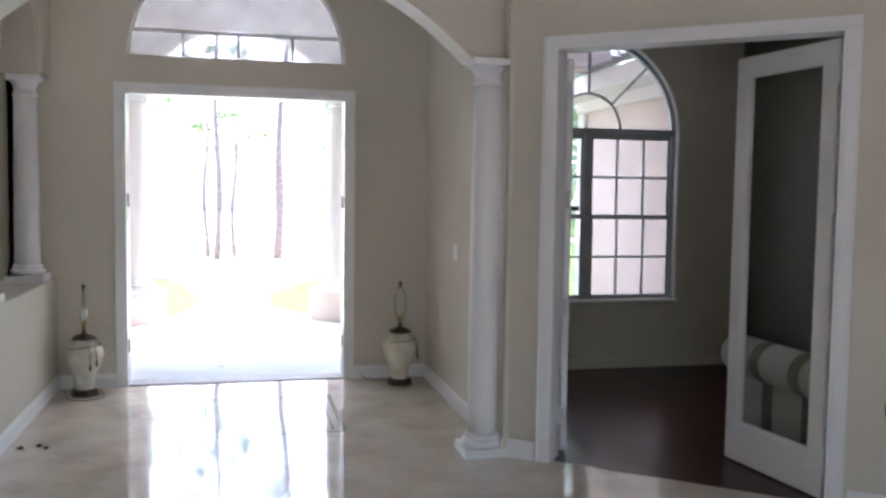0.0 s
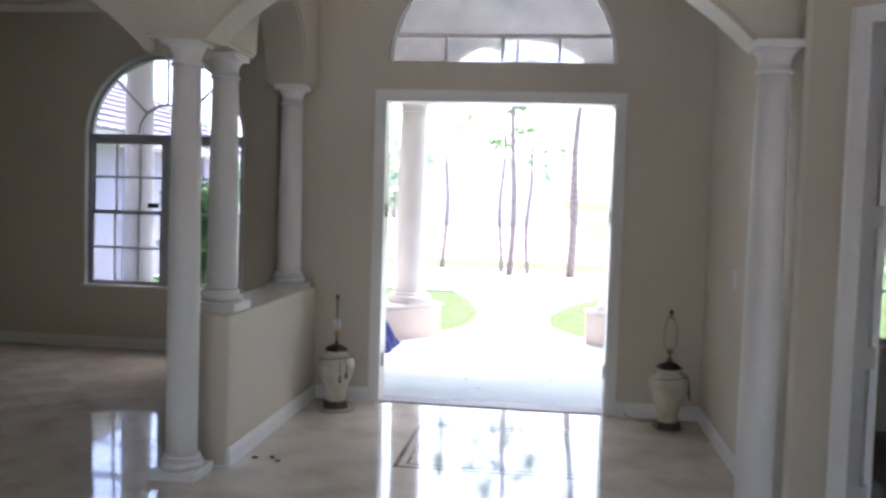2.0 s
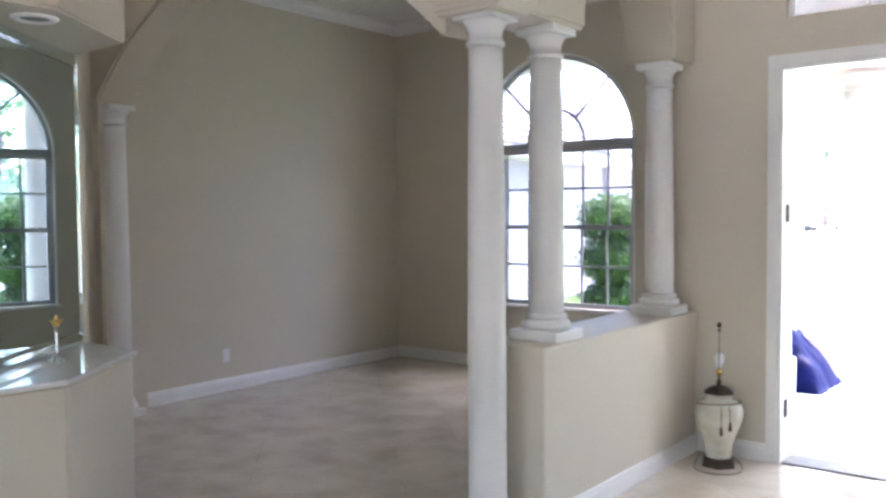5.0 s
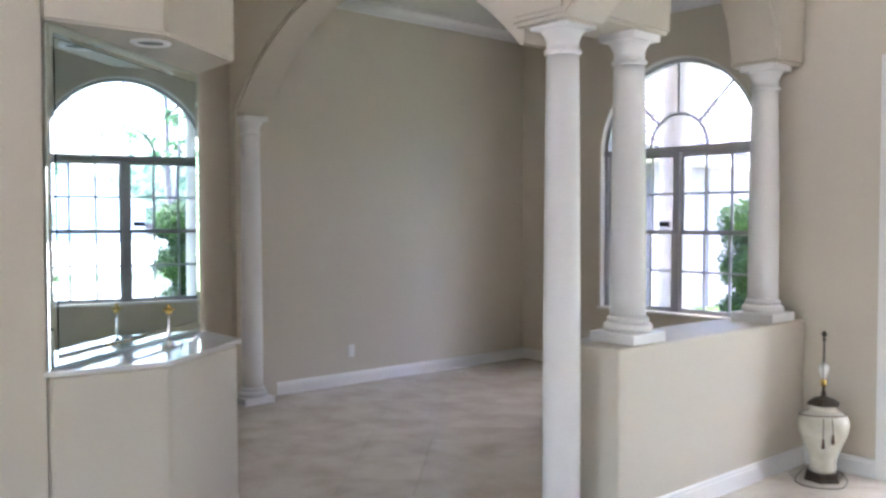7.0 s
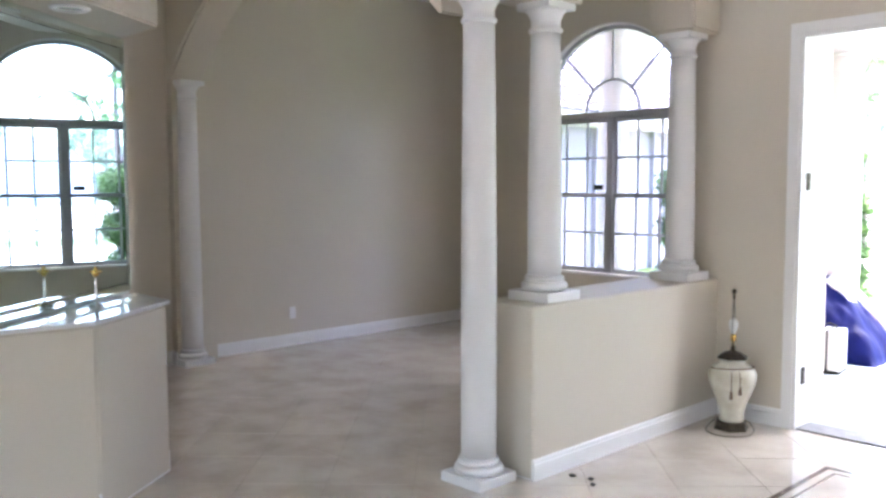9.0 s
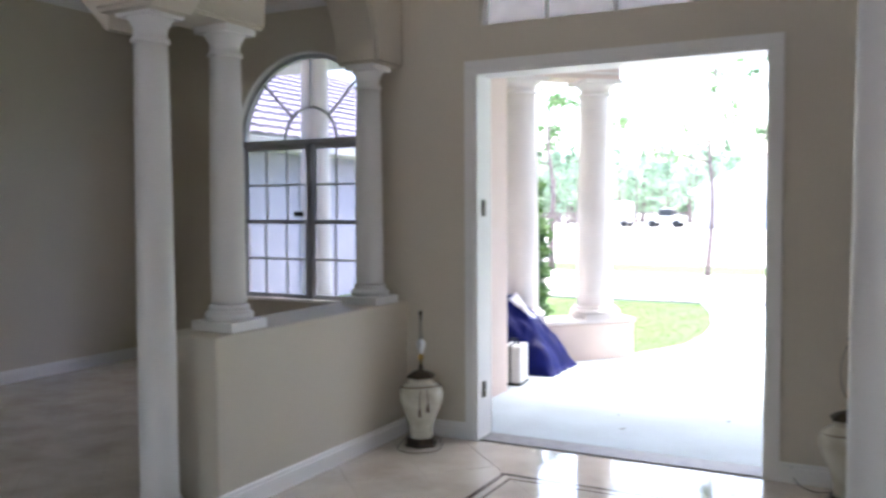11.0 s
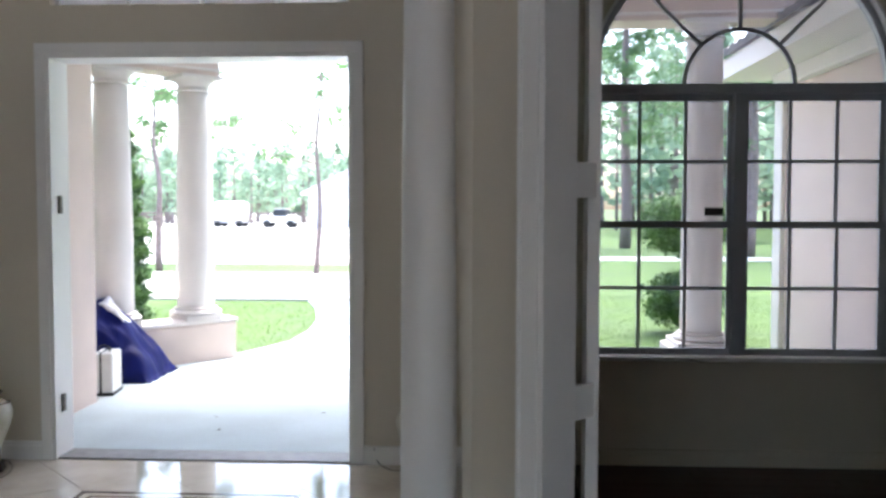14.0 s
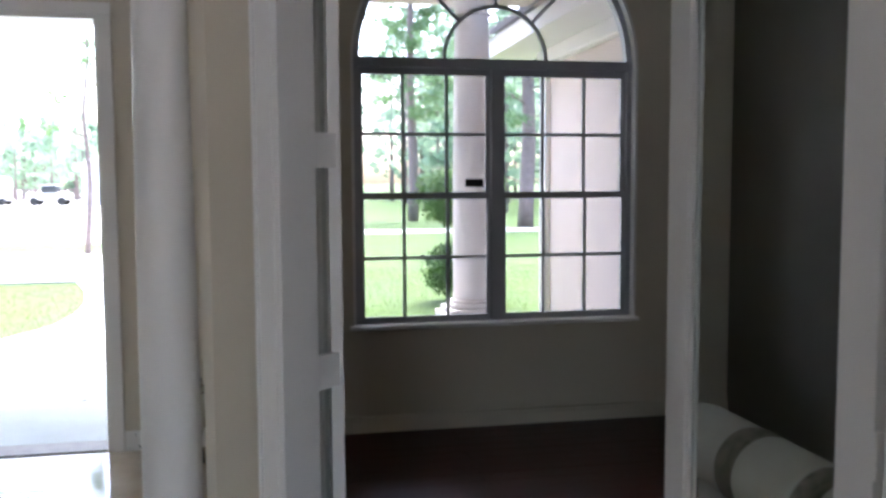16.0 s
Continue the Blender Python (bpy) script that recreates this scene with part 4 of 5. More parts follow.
beam("porch_beam", CB, CA, PT, 4.3)
beam("porch_beam", CA2, CB2, PT, 4.3)
beam("porch_beam", (CA[0] - 0.02, CA[1] + 0.1), (CA2[0] + 0.02, CA2[1] + 0.1), PT, 4.3, rise=0.80)
beam("porch_beam", (-0.10, 12.80), (0.34, 13.40), PT, 4.3, over=0.0)
beam("porch_beam", (4.76, 13.48), (7.1, 13.35), 3.25, 3.9, over=0.0)
tagged(prism("porch_ceiling", [(-0.4, 10.7), (4.9, 10.7), (4.9, 14.0), (3.9, 14.95), (1.1, 14.95), (-0.4, 13.4)], 4.3, 4.45, CEIL), "white plaster porch ceiling", "ceiling", kind="structure")
# Ceilings out of view, added or extended to keep light off the windows.
tagged(boxed("porch_ceiling_blocker", (-5.0, -0.42, 12.45, 16.4, 3.72, 3.9), STUCCO_TRIM), "pale stucco porch ceiling, extended out of view to block sky light", "ceiling", kind="structure")
tagged(boxed("porch_ceiling_side", (4.9, 7.45, 10.77, 14.2, 3.9, 4.05), STUCCO_TRIM), "pale stucco porch ceiling, extended out of view to block sky light", "ceiling", kind="structure")

lantern = thing("porch_lantern", "dark metal hanging porch lantern with glass sides", "lantern", at=pose(2.47, 12.1, 3.425))
bm = bmesh.new()
lathe(bm, [(0.004, 0.0), (0.018, 0.01), (0.012, 0.03), (0.034, 0.05), (0.036, 0.06)], n=6)
part("finial", bm, BRASS_DARK, lantern)
bm = bmesh.new()
lathe(bm, [(0.036, 0.06), (0.062, 0.13), (0.085, 0.22), (0.088, 0.24)], n=6)
part("glass", bm, material("seeded_glass", (0.25, 0.26, 0.30), 0.15, vary=0.1), lantern, "smoky glass sides")
bm = bmesh.new()
lathe(bm, [(0.10, 0.238), (0.102, 0.25), (0.05, 0.30), (0.02, 0.33), (0.008, 0.36)], n=6)
part("cap", bm, BRASS_DARK, lantern)
for k in range(6):
    a = k * math.pi / 3
    bm = bmesh.new()
    sweep(bm, [(0.037 * math.cos(a), 0.037 * math.sin(a), 0.06), (0.064 * math.cos(a), 0.064 * math.sin(a), 0.13), (0.089 * math.cos(a), 0.089 * math.sin(a), 0.24)], 0.004, 6)
    part("rib", bm, BRASS_DARK, lantern)
bm = bmesh.new()
sweep(bm, [(0, 0, 0.35), (0, 0, 0.60), (0, 0, 0.84)], 0.006, 8)
part("rod", bm, BRASS_DARK, lantern)

# tarpaulin heap and white box by the porch wall
NU, NV = 50, 44


def heap(u, v):
    """Point of the draped sheet over the heap."""
    x, y = 0.30 + 0.92 * u, 12.92 + 0.78 * v
    slope = max(0.0, min(1.0, (1.20 - x) / 0.52))
    across = math.sin(math.pi * min(1, max(0, v))) ** 0.35
    z = 0.70 * (slope ** 0.66) * across
    fold = 0.028 * math.sin(13 * v + 6 * u + 2 * noise.noise(Vector((u * 3, v * 3, 0)))) + 0.05 * noise.noise(Vector((u * 5, v * 6, 2.0))) + 0.015 * noise.noise(Vector((u * 12, v * 15, 5.0)))
    z = max(0.0, z + fold * (0.3 + across) * min(1, 3 * (1 - u) + 0.35))
    return Vector((x + 0.03 * noise.noise(Vector((u * 6, v * 6, 9))), y, -0.03 + z))


def sheet(u0, u1, v0, v1, nu, nv, lift):
    bm = bmesh.new()
    grid = [[bm.verts.new(heap(u0 + (u1 - u0) * a / nu, v0 + (v1 - v0) * c / nv) + Vector((0, 0, lift))) for c in range(nv + 1)] for a in range(nu + 1)]
    for a in range(nu):
        for c in range(nv):
            f = bm.faces.new((grid[a][c], grid[a + 1][c], grid[a + 1][c + 1], grid[a][c + 1]))
            f.smooth = True
    return bm


tarp = tagged(part("tarpaulin", sheet(0, 1, 0, 1, NU, NV, 0.0), TARP), "crumpled blue tarpaulin draped over a heap on the porch", "tarpaulin")
tarp.modifiers.new("thickness", "SOLIDIFY").thickness = 0.004
hem_ob = part("hem", sheet(0.38, 0.64, 0.34, 0.58, 18, 12, 0.008), TARP_PALE, tarp, "pale silver underside folded over the ridge")
hem_ob.modifiers.new("thickness", "SOLIDIFY").thickness = 0.003
bx = thing("plastic_box", "white plastic box with a dark strap on the porch floor", "box", at=pose(1.00, 12.55, -0.03, 0, 0, 8))
boxed("body", (-0.085, 0.085, -0.14, 0.14, 0.02, 0.36), PLASTIC, bx, 0.015)
boxed("foot", (-0.09, 0.09, -0.145, 0.145, 0.0, 0.022), BLACK, bx, 0.005, "black base rim")
boxed("strap", (-0.022, -0.004, -0.146, 0.146, 0.02, 0.368), BLACK, bx, 0.003, "dark strap")
bm = bmesh.new()
sweep(bm, [(-0.06, -0.02, 0.355), (-0.055, -0.02, 0.40), (-0.02, -0.02, 0.415), (0.03, -0.02, 0.40), (0.035, -0.02, 0.355)], 0.008, 8)
part("handle", bm, BLACK, bx, "dark carrying handle")

for x, y, a in ((2.35, 11.35, 20), (2.2, 11.75, 130), (3.0, 11.9, 40), (2.7, 12.7, 95)):
    bm = bmesh.new()
    for s in (-1, 1):
        vs = [bm.verts.new(p) for p in ((-0.018, 0, 0.001), (-0.005, s * 0.007, 0.004), (0.007, s * 0.006, 0.005), (0.018, 0, 0.002), (0, 0, 0.0015))]
        bm.faces.new((vs[0], vs[1], vs[4])), bm.faces.new((vs[1], vs[2], vs[4])), bm.faces.new((vs[2], vs[3], vs[4]))
    lf = part("fallen_leaf", bm, DRY_LEAF)
    lf.matrix_world = pose(x, y, -0.029, 0, 0, a)
    lf.modifiers.new("thickness", "SOLIDIFY").thickness = 0.0015
    tagged(lf, "small dry brown leaf lying on the porch concrete", "leaf", "fallen leaves")

# ---- neighbouring wings of the house ----


def tiled_roof(nm, parent, corners, rows, cols, thick=0.05):
    """Courses of half-round tiles between an eave (two points) and a ridge (two points)."""
    e0, e1, r0, r1 = (Vector(c) for c in corners)
    up = (r0 - e0)
    nrm = (e1 - e0).cross(up).normalized()
    if nrm.z < 0:
        nrm = -nrm
    bm = bmesh.new()
    for i in range(rows):
        for side in (0,):
            pa, pb = e0 + (r0 - e0) * (i / rows), e1 + (r1 - e1) * (i / rows)
            qa, qb = e0 + (r0 - e0) * ((i + 1.08) / rows), e1 + (r1 - e1) * ((i + 1.08) / rows)
            n = cols * 4
            lo, hi, edge = [], [], []
            for k in range(n + 1):
                t = k / n
                wv = thick * 0.55 * abs(math.sin(math.pi * k / 4))
                lo.append(bm.verts.new(pa.lerp(pb, t) + nrm * (thick + wv)))
                hi.append(bm.verts.new(qa.lerp(qb, t) + nrm * (0.004 + wv)))
                edge.append(bm.verts.new(pa.lerp(pb, t) + nrm * 0.0))
            for k in range(n):
                bm.faces.new((lo[k], lo[k + 1], hi[k + 1], hi[k]))
                bm.faces.new((edge[k], edge[k + 1], lo[k + 1], lo[k]))
    bmesh.ops.recalc_face_normals(bm, faces=bm.faces[:])
    ob = part(nm, bm, ROOF, parent)
    return ob


wing = thing("house_wing", "pink stucco house wing with a tiled roof", "house")
boxed("wall", (7.5, 13.0, 10.75, 15.0, -0.2, 3.05), STUCCO, wing)
boxed("corner_pilaster", (7.44, 7.60, 14.82, 15.06, -0.2, 3.05), STUCCO_TRIM, wing, 0.006)
boxed("soffit", (6.95, 7.5, 10.75, 15.5, 3.02, 3.06), STUCCO_TRIM, wing)
boxed("fascia", (6.90, 6.95, 10.75, 15.5, 3.0, 3.22), STUCCO_TRIM, wing, 0.005)
boxed("moulding", (7.38, 7.5, 10.75, 15.0, 2.86, 3.02), STUCCO_TRIM, wing, 0.02)
tiled_roof("roof", wing, ((6.85, 10.6, 3.22), (6.85, 15.55, 3.22), (11.0, 10.6, 5.0), (11.0, 15.55, 5.0)), 12, 18)
garage = thing("garage_wing", "garage wing with a grey tiled roof, shade put into its lilac-grey stucco", "house")
boxed("wall", (-14.0, -5.6, 12.86, 25.0, -0.2, 2.6), SHADED_STUCCO, garage)
for y in (14.4, 16.3, 18.2, 20.1, 22.0, 23.9):
    boxed("pilaster", (-5.61, -5.50, y - 0.14, y + 0.14, -0.2, 2.58), SHADED_STUCCO, garage, 0.01)
boxed("fascia", (-5.06, -5.0, 12.86, 25.5, 2.58, 2.76), STUCCO_TRIM, garage, 0.005)
boxed("soffit", (-5.6, -5.06, 12.86, 25.5, 2.57, 2.61), STUCCO_TRIM, garage)
tiled_roof("roof", garage, ((-4.95, 12.7, 2.76), (-4.95, 25.6, 2.76), (-9.8, 12.7, 5.2), (-9.8, 25.6, 5.2)), 14, 40)

# ---- plants ----


def leaves(bm, centre, radius, count, size, rnd, squash=1.0):
    """Small blades scattered through a lump, denser towards its skin."""
    for _ in range(count):
        d = Vector((rnd.gauss(0, 1), rnd.gauss(0, 1), rnd.gauss(0, 1))).normalized()
        r = radius * (0.45 + 0.6 * rnd.random() ** 0.5) * (1 + 0.25 * noise.noise(d * 2.2 + Vector(centre)))
        p = Vector(centre) + Vector((d.x * r, d.y * r, d.z * r * squash))
        a = Vector((rnd.gauss(0, 1), rnd.gauss(0, 1), rnd.gauss(0, 1))).normalized()
        b = a.cross(d if abs(a.dot(d)) < 0.95 else Vector((0, 0, 1))).normalized()
        s = size * (0.6 + 0.8 * rnd.random())
        bm.faces.new([bm.verts.new(p - a * s), bm.verts.new(p + b * s * 0.45), bm.verts.new(p + a * s), bm.verts.new(p - b * s * 0.45)])


def topiary(x, y, z, lumps, seed, label):
    rnd = random.Random(seed)
    ob = thing("topiary_shrub", label, "shrub", "clipped shrubs", at=pose(x, y, z))
    bm = bmesh.new()
    top = lumps[-1][0]
    sweep(bm, [(0.02 * math.sin(k), 0.02 * math.cos(2 * k), top * k / 8) for k in range(9)], 0.04, 8, [0.05 - 0.003 * k for k in range(9)])
    part("trunk", bm, BARK, ob)
    for h, r in lumps:
        bm = bmesh.new()
        leaves(bm, (rnd.uniform(-0.04, 0.04), rnd.uniform(-0.04, 0.04), h), r, int(5200 * (r / 0.5) ** 1.6), 0.034, rnd, 0.72)
        part("leaf_clump", bm, HEDGE, ob)
    return ob


topiary(6.95, 17.0, -0.12, ((0.46, 0.52), (1.48, 0.62)), 3, "clipped green topiary shrub with round tiers on the lawn")
topiary(-2.50, 16.3, -0.12, ((0.42, 0.46), (1.02, 0.50), (1.62, 0.50)), 4, "clipped green topiary shrub with round tiers by the garage")
topiary(-0.28, 16.0, -0.12, ((0.30, 0.27), (0.58, 0.28), (0.86, 0.28), (1.14, 0.27), (1.42, 0.26), (1.70, 0.24), (1.96, 0.21), (2.20, 0.18), (2.42, 0.14), (2.60, 0.10)), 5, "tall narrow green shrub beside the porch")


def pine(x, y, h, seed, crown_from=0.45, lean=0.02, girth=0.12, tufts=26, label="tall thin pine with a bare trunk and sparse crown", spots=(0.7, 1.0), blades=16):
    rnd = random.Random(seed)
    ob = thing("pine_tree", label, "tree", "pines on the lawn", at=pose(x, y, -0.12))
    bm = bmesh.new()
    spine = [Vector((lean * h * (k / 12) ** 1.5 + 0.05 * math.sin(k + seed), 0.04 * math.cos(1.7 * k + seed), h * k / 12)) for k in range(13)]
    sweep(bm, spine, girth, 9, [girth * (1.15 - 0.95 * k / 12) for k in range(13)])
    part("trunk", bm, BARK, ob)
    limbs, crown = bmesh.new(), bmesh.new()
    for k in range(tufts):
        f = crown_from + (1 - crown_from) * (k + rnd.random()) / tufts
        p = spine[min(12, int(f * 12))].lerp(spine[min(12, int(f * 12) + 1)], (f * 12) % 1)
        a = rnd.uniform(0, 2 * math.pi)
        ln = h * 0.17 * (1.25 - f) * rnd.uniform(0.6, 1.5)
        q = p + Vector((math.cos(a) * ln, math.sin(a) * ln, ln * rnd.uniform(-0.1, 0.5)))
        sweep(limbs, [p, p.lerp(q, 0.5) + Vector((0, 0, 0.04 * ln)), q], 0.02, 5, [0.035 * (1.2 - f), 0.02, 0.008])
        for c in spots:
            leaves(crown, p.lerp(q, c), 0.10 * ln + 0.15, blades, 0.09, rnd, 0.7)
    tagged(part("branchwork", limbs, BARK, ob), kind="stuff")
    tagged(part("crown", crown, NEEDLES, ob), kind="stuff")
    return ob


FULL = dict(label="large pine with a thick trunk and full crown", spots=(0.4, 0.6, 0.8, 1.0), blades=46)
pine(0.06, 26.9, 6.2, 11, 0.42, 0.01, 0.07, 9)
pine(1.95, 25.2, 9.2, 12, 0.50, -0.005, 0.08, 10)
pine(3.42, 25.4, 9.6, 13, 0.55, 0.05, 0.11, 11)
pine(1.62, 26.2, 5.9, 14, 0.5, 0.0, 0.06, 7)
pine(2.33, 26.0, 5.6, 15, 0.5, 0.01, 0.06, 7)
pine(-4.30, 27.7, 5.6, 16, 0.5, -0.03, 0.085, 11)
pine(-5.2, 33.5, 10.0, 17, 0.35, 0.05, 0.13, 16, spots=(0.5, 0.8, 1.0), blades=30)
pine(13.5, 36.0, 17.0, 18, 0.22, 0.01, 0.26, 60, **FULL)
pine(10.2, 42.0, 16.0, 19, 0.25, -0.01, 0.22, 60, **FULL)
pine(18.0, 40.0, 18.0, 20, 0.25, 0.0, 0.26, 60, **FULL)
pine(9.6, 28.0, 5.0, 21, 0.6, 0.0, 0.05, 7, "young thin pine on the lawn")

# woods in the distance
rnd = random.Random(77)
verts, faces, tv, tf = [], [], [], []
for k in range(700):
    x = rnd.uniform(-130, 150) if k < 520 else rnd.uniform(-52, 1)
    y = rnd.uniform(86, 125) if x < 11 else rnd.uniform(46, 95)
    h = rnd.uniform(9, 17)
    # Trees left out, lowered and thinned to fit the camera's view through the door.
    if 2.5 < x < 11:
        continue
    if x < 11:
        h *= 0.55
    door_view = -13 < x < 11
    if door_view:
        h *= 0.75
    if k >= 520:
        y += 6
    g = rnd.uniform(0.12, 0.25)
    b = len(tv)
    tv += [(x - g, y - g, -0.2), (x + g, y - g, -0.2), (x, y + g, -0.2), (x, y, h * 0.95)]
    tf += [(b, b + 1, b + 3), (b + 1, b + 2, b + 3), (b + 2, b, b + 3)]
    for q in range(90 if door_view or k >= 520 else 190):
        f = rnd.random() ** 0.8
        z = h * (0.12 + 0.88 * f)
        r = (0.25 + math.sin(math.pi * min(1, f * 1.05 + 0.08)) ** 0.7) * h * 0.19 * math.sqrt(rnd.random()) * (1 + 0.5 * math.sin(3.0 * f * h + k))
        a = rnd.uniform(0, 6.283)
        p = Vector((x + r * math.cos(a), y + r * math.sin(a), z + rnd.uniform(-0.4, 0.4)))
        d = Vector((rnd.gauss(0, 1), rnd.gauss(0, 1), rnd.gauss(0, 0.6))).normalized()
        e = d.cross(Vector((rnd.gauss(0, 1), rnd.gauss(0, 1), rnd.gauss(0, 1)))).normalized()
        s = rnd.uniform(0.2, 0.42) if x < 11 else rnd.uniform(0.25, 0.6)
        b = len(verts)
        verts += [tuple(p - d * s), tuple(p + e * s * 0.6), tuple(p + d * s), tuple(p - e * s * 0.6)]
        faces.append((b, b + 1, b + 2, b + 3))
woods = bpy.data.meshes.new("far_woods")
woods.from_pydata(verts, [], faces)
woods.materials.append(HAZED_WOODS)
tagged(new("far_woods", woods), "dense mixed woods along the horizon, green lightened to imitate haze", "woods", kind="stuff")
stems = bpy.data.meshes.new("far_trunks")
stems.from_pydata(tv, [], tf)
stems.materials.append(BARK)
tagged(new("far_trunks", stems), "slim grey trunks of the distant woods", "woods", kind="stuff")

# grass blades on the lawn nearest the house
rnd = random.Random(31)
gv, gf = [], []


def on_walk(x, y):
    """Whether a place lies on the concrete walk between its two lawns."""
    return 1.3 + 0.5 * math.sin(math.pi * min(1, max(0, (y - 14.4) / 5.6))) < x < 4.1 - 1.15 * math.sin(math.pi * min(1, max(0, (y - 14.2) / 6.0)))


for x0, x1, y0, y1, count in ((-1.2, 4.2, 14.75, 20.6, 15000), (4.6, 10.5, 14.2, 22.0, 14000), (-5.0, -0.6, 14.4, 20.0, 5000)):
    for k in range(count):
        x, y = rnd.uniform(x0, x1), rnd.uniform(y0, y1)
        if on_walk(x, y) and x0 < 0 < x1:
            continue
        a, h, w = rnd.uniform(0, 6.283), rnd.uniform(0.006, 0.018), rnd.uniform(0.004, 0.010)
        dx, dy = math.cos(a), math.sin(a)
        tilt = rnd.uniform(-0.02, 0.02)
        b = len(gv)
        gv += [(x - dx * w, y - dy * w, -0.122), (x + dx * w, y + dy * w, -0.122), (x + dy * tilt, y - dx * tilt, -0.12 + h)]
        gf.append((b, b + 1, b + 2))
blades = bpy.data.meshes.new("grass")
blades.from_pydata(gv, [], gf)
blades.materials.append(BLADES)
tagged(new("grass", blades), "short green grass blades on the lawn", "grass", kind="stuff")

# ---- far buildings ----
barn = thing("far_house", "white gabled house far across the yard", "house", at=pose(-3.2, 76, -0.12))
bm = bmesh.new()
slab(bm, [(-7, 0), (7, 0), (7, 3.0), (0, 6.4), (-7, 3.0)], lambda u, v, w: (u, w, v), 12)
part("wall", bm, WHITEWALL, barn)
for s in (-1, 1):
    bm = bmesh.new()
    slab(bm, [(s * 7.6, 2.72), (0, 6.42), (0, 6.62), (s * 7.6, 2.92)], lambda u, v, w: (u, w - 0.4, v), 12.8)
    part("roof", bm, STUCCO_TRIM, barn)
van = thing("camper_van", "white camper parked far across the yard", "camper", at=pose(-17.4, 78.5, -0.105))
boxed("body", (-1.3, 1.3, -1.1, 1.1, 0.45, 2.2), PLASTIC, van, 0.4)
boxed("chassis", (-1.2, 1.2, -1.0, 1.0, 0.36, 0.47), ALU, van, 0.03)
for x in (-0.9, 0.9):
    for y in (-1.0, 0.85):
        bm = bmesh.new()
        tmp = bmesh.new()
        lathe(tmp, [(0.2, 0), (0.33, 0.01), (0.35, 0.05), (0.33, 0.15), (0.2, 0.16)], n=20)
        join(bm, tmp, Matrix.Translation((x, y, 0.35)) @ Matrix.Rotation(-math.pi / 2, 4, "X"))
        part("wheel", bm, BLACK, van)
car = thing("parked_car", "small white pickup parked beside the far house", "car", at=pose(-12.9, 77.5, -0.105))
boxed("body", (-1.6, 1.6, -0.85, 0.85, 0.42, 0.95), PLASTIC, car, 0.12)
boxed("cab", (-0.5, 0.7, -0.75, 0.75, 0.93, 1.55), DARK_GLASS, car, 0.18, "dark glazed cab")
boxed("cab_roof", (-0.4, 0.6, -0.7, 0.7, 1.54, 1.60), PLASTIC, car, 0.02)
for x in (-1.0, 1.0):
    for y in (-0.86, 0.70):
        bm = bmesh.new()
        tmp = bmesh.new()
        lathe(tmp, [(0.18, 0), (0.31, 0.01), (0.33, 0.05), (0.31, 0.15), (0.18, 0.16)], n=20)
        join(bm, tmp, Matrix.Translation((x, y, 0.33)) @ Matrix.Rotation(-math.pi / 2, 4, "X"))
        part("wheel", bm, BLACK, car)
fence = thing("rail_fence", "dark wooden post and rail fence before the woods", "fence", at=pose(0, 82, -0.12))
for k in range(16):
    x = -44 + 2.4 * k
    boxed("post", (x - 0.07, x + 0.07, -0.07, 0.07, 0, 1.3), BARK, fence)
for z in (0.5, 0.85, 1.2):
    boxed("rail", (-44, -7.9, -0.12, -0.07, z - 0.06, z + 0.06), BARK, fence)

# ---- floor inlay, tiles and planks ----
IX0, IX1, IY0, IY1 = 2.03, 3.25, 8.80, 9.915
for w, d in ((0.0, 0.030), (0.075, 0.016)):
    for nm, q in (("inlay", (IX0 + w, IX1 - w, IY0 + w, IY0 + w + d)), ("inlay", (IX0 + w, IX1 - w, IY1 - w - d, IY1 - w)), ("inlay", (IX0 + w, IX0 + w + d, IY0 + w + d, IY1 - w - d)), ("inlay", (IX1 - w - d, IX1 - w, IY0 + w + d, IY1 - w - d))):
        boxed(nm, (*q, -0.006, 0.0012), INLAY, bpy.data.objects["floor"])


def clip(poly, half_planes):
    for nx, ny, c in half_planes:
        out = []
        for i, p in enumerate(poly):
            q = poly[(i + 1) % len(poly)]
            dp, dq = c - nx * p[0] - ny * p[1], c - nx * q[0] - ny * q[1]
            if dp >= 0:
                out.append(p)
            if dp * dq < 0:
                t = dp / (dp - dq)
                out.append((p[0] + t * (q[0] - p[0]), p[1] + t * (q[1] - p[1])))
        poly = out
        if len(poly) < 3:
            return []
    return poly


def tile_mesh(pts, centre, thick=0.010, ease=0.0008):
    bm = bmesh.new()
    top = [Vector((p[0] - centre[0], p[1] - centre[1])) for p in pts]
    c = sum(top, Vector((0, 0))) / len(top)
    a = [bm.verts.new((p.x, p.y, -thick)) for p in top]
    b = [bm.verts.new((p.x, p.y, -ease)) for p in top]
    d = [bm.verts.new((*(p - (p - c).normalized() * ease * 1.4), 0)) for p in top]
    n = len(top)
    bm.faces.new(d)
    for k in range(n):
        j = (k + 1) % n
        bm.faces.new((a[k], a[j], b[j], b[k]))
        bm.faces.new((b[k], b[j], d[j], d[k]))
    bmesh.ops.recalc_face_normals(bm, faces=bm.faces[:])
    me = bpy.data.meshes.new("tile")
    bm.to_mesh(me)
    bm.free()
    me.materials.append(TILE)
    return me


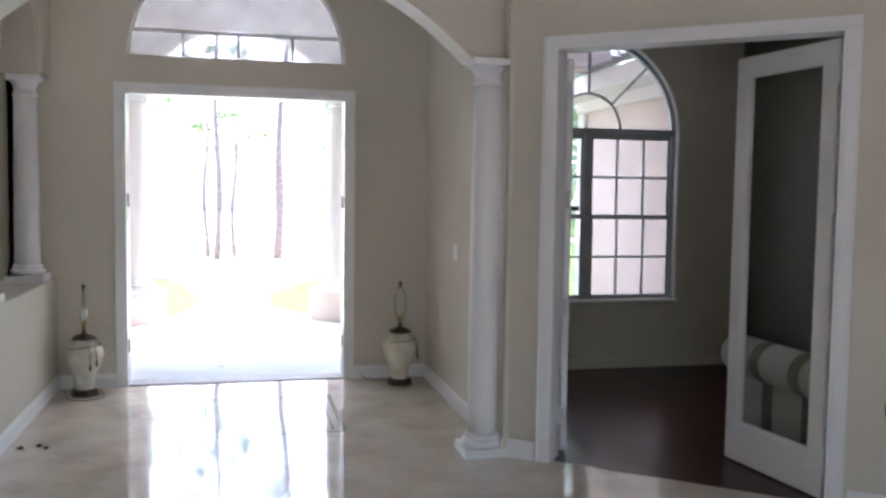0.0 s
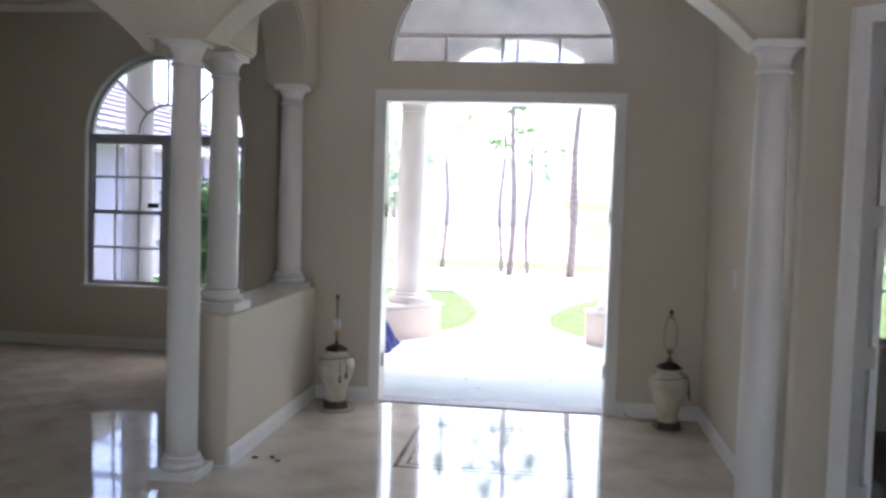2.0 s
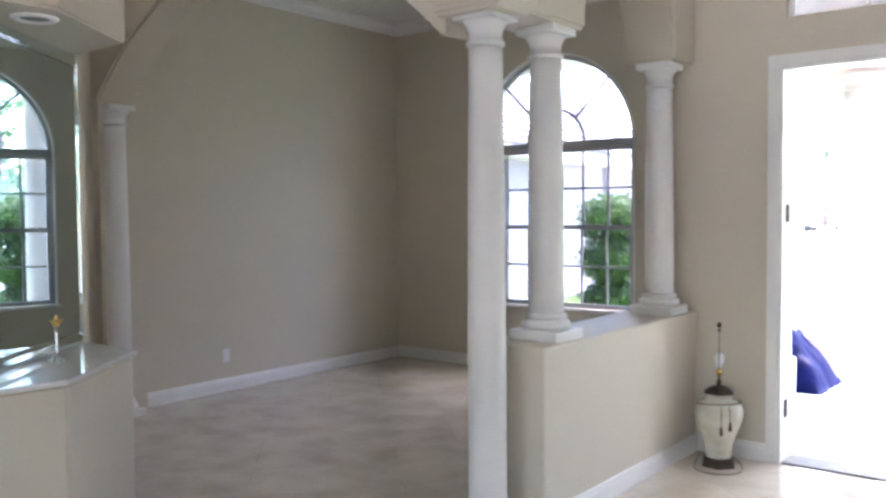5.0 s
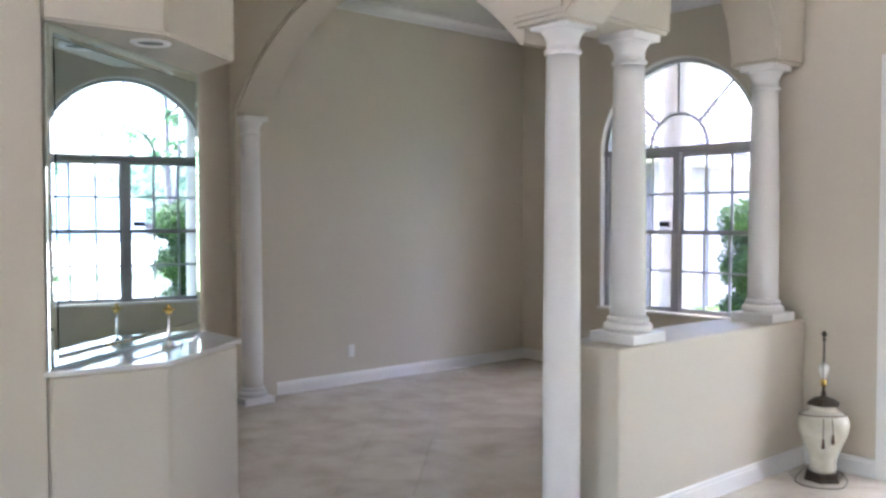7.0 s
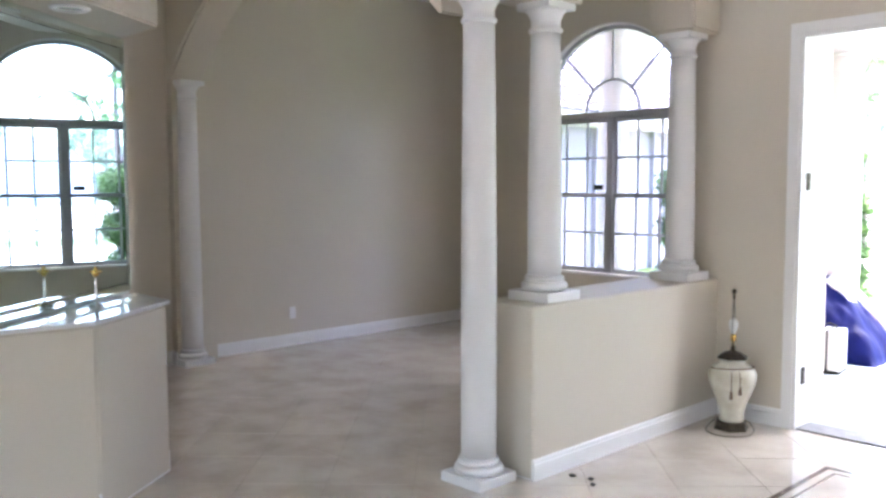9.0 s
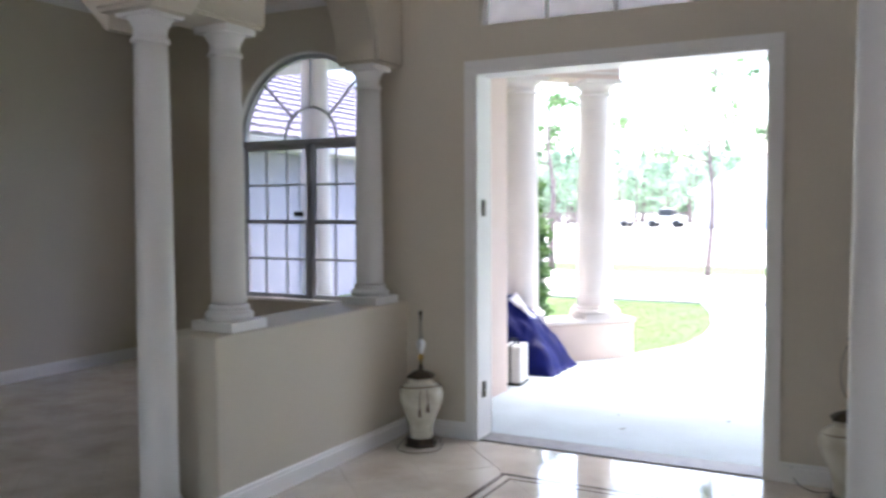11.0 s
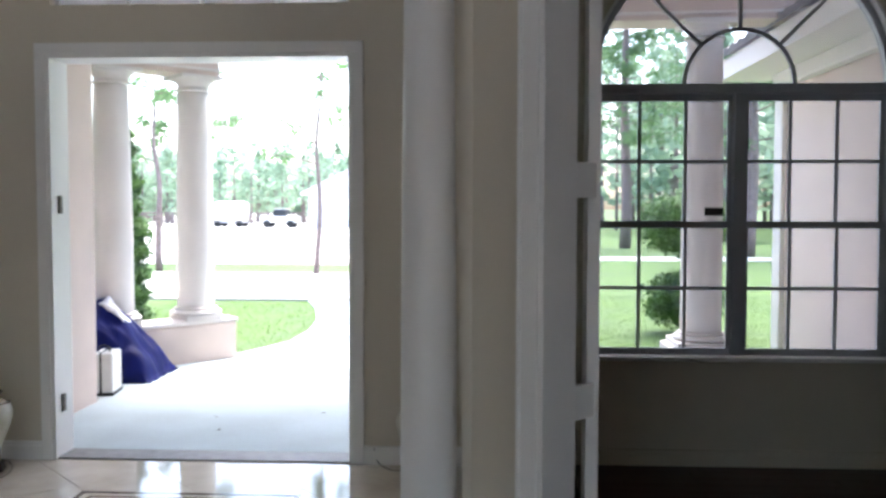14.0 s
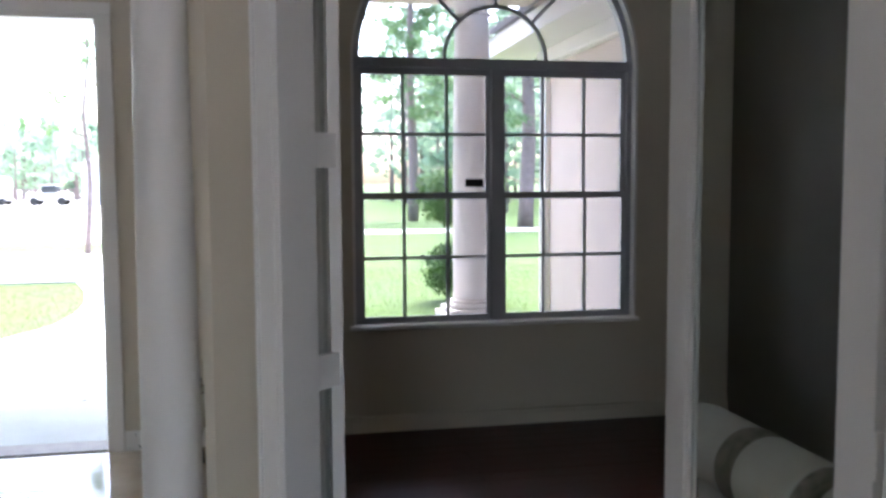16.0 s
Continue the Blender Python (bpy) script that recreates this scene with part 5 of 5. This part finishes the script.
S = 0.457
g = S / 2 - 0.0006
rot = Matrix.Rotation(radians(45), 2)
sn = Vector((-SD.y, SD.x))
regions = (((-1, 0, -LX), (1, 0, 6.45), (0, 1, AY), (sn.x, sn.y, sn.x * AX + sn.y * AY + 0.05)), ((-1, 0, -LX), (1, 0, RX + 0.02), (0, -1, -AY), (0, 1, FY + 0.004)), ((-1, 0, -LX), (1, 0, 0.80), (0, -1, -(FY + 0.004)), (0, 1, WLY + 0.02)))
rnd = random.Random(5)
whole = tile_mesh([tuple(rot @ Vector(p)) for p in ((-g, -g), (g, -g), (g, g), (-g, g))], (0, 0))
near, far_rest = [], bmesh.new()
for i in range(-40, 60):
    for j in range(-40, 60):
        c = rot @ Vector((i * S, j * S))
        if not (-4 < c.x < 7 and -1.2 < c.y < 13):
            continue
        sq = [tuple(c + rot @ Vector(p)) for p in ((-g, -g), (g, -g), (g, g), (-g, g))]
        for reg in regions:
            poly = clip(sq, reg)
            if not poly:
                continue
            full = all((Vector(p) - Vector(q)).length < 1e-6 for p, q in zip(poly, sq)) and len(poly) == 4
            tilt = pose(c.x, c.y, 0, rnd.gauss(0, 0.09), rnd.gauss(0, 0.09), 0)
            if c.y > 5.6 and c.x > -3.4:
                ob = new("tile", whole if full else tile_mesh(poly, c))
                ob.parent = bpy.data.objects["floor"]
                ob.matrix_world = tilt
            else:
                me = tile_mesh(poly, c)
                me.transform(tilt)
                far_rest.from_mesh(me)
                bpy.data.meshes.remove(me)
rest = part("tile_field", far_rest, TILE, bpy.data.objects["floor"])
tagged(rest, kind="stuff")
PL = 1.22
plank = bmesh.new()
box(plank, -PL / 2 + 0.0008, PL / 2 - 0.0008, -0.0612, 0.0612, -0.012, 0, 0.0012)
plank_me = part("plank", plank, WOOD, wood_floor).data
bpy.data.objects.remove(bpy.data.objects["plank"])
half_planes = ((-1, 0, -RX - 0.1), (1, 0, 7.38), (0, 1, WRY + 0.02), (-sn.x, -sn.y, -(sn.x * AX + sn.y * AY + 0.04)))
for r in range(45):
    y = 5.05 + 0.124 * r
    for q in range(-2, 4):
        x = 4.3 + q * PL + (0.41 * r) % PL
        rect = [(x - PL / 2 + 0.0008, y - 0.0612), (x + PL / 2 - 0.0008, y - 0.0612), (x + PL / 2 - 0.0008, y + 0.0612), (x - PL / 2 + 0.0008, y + 0.0612)]
        poly = clip(rect, half_planes)
        if not poly:
            continue
        whole_one = len(poly) == 4 and all((Vector(p) - Vector(s_)).length < 1e-6 for p, s_ in zip(poly, rect))
        if whole_one:
            me = plank_me
        else:
            me = tile_mesh(poly, (x, y))
            me.materials[0] = WOOD
        ob = new("plank", me)
        ob.parent = wood_floor
        ob.location = (x, y, rnd.uniform(-0.0008, 0))
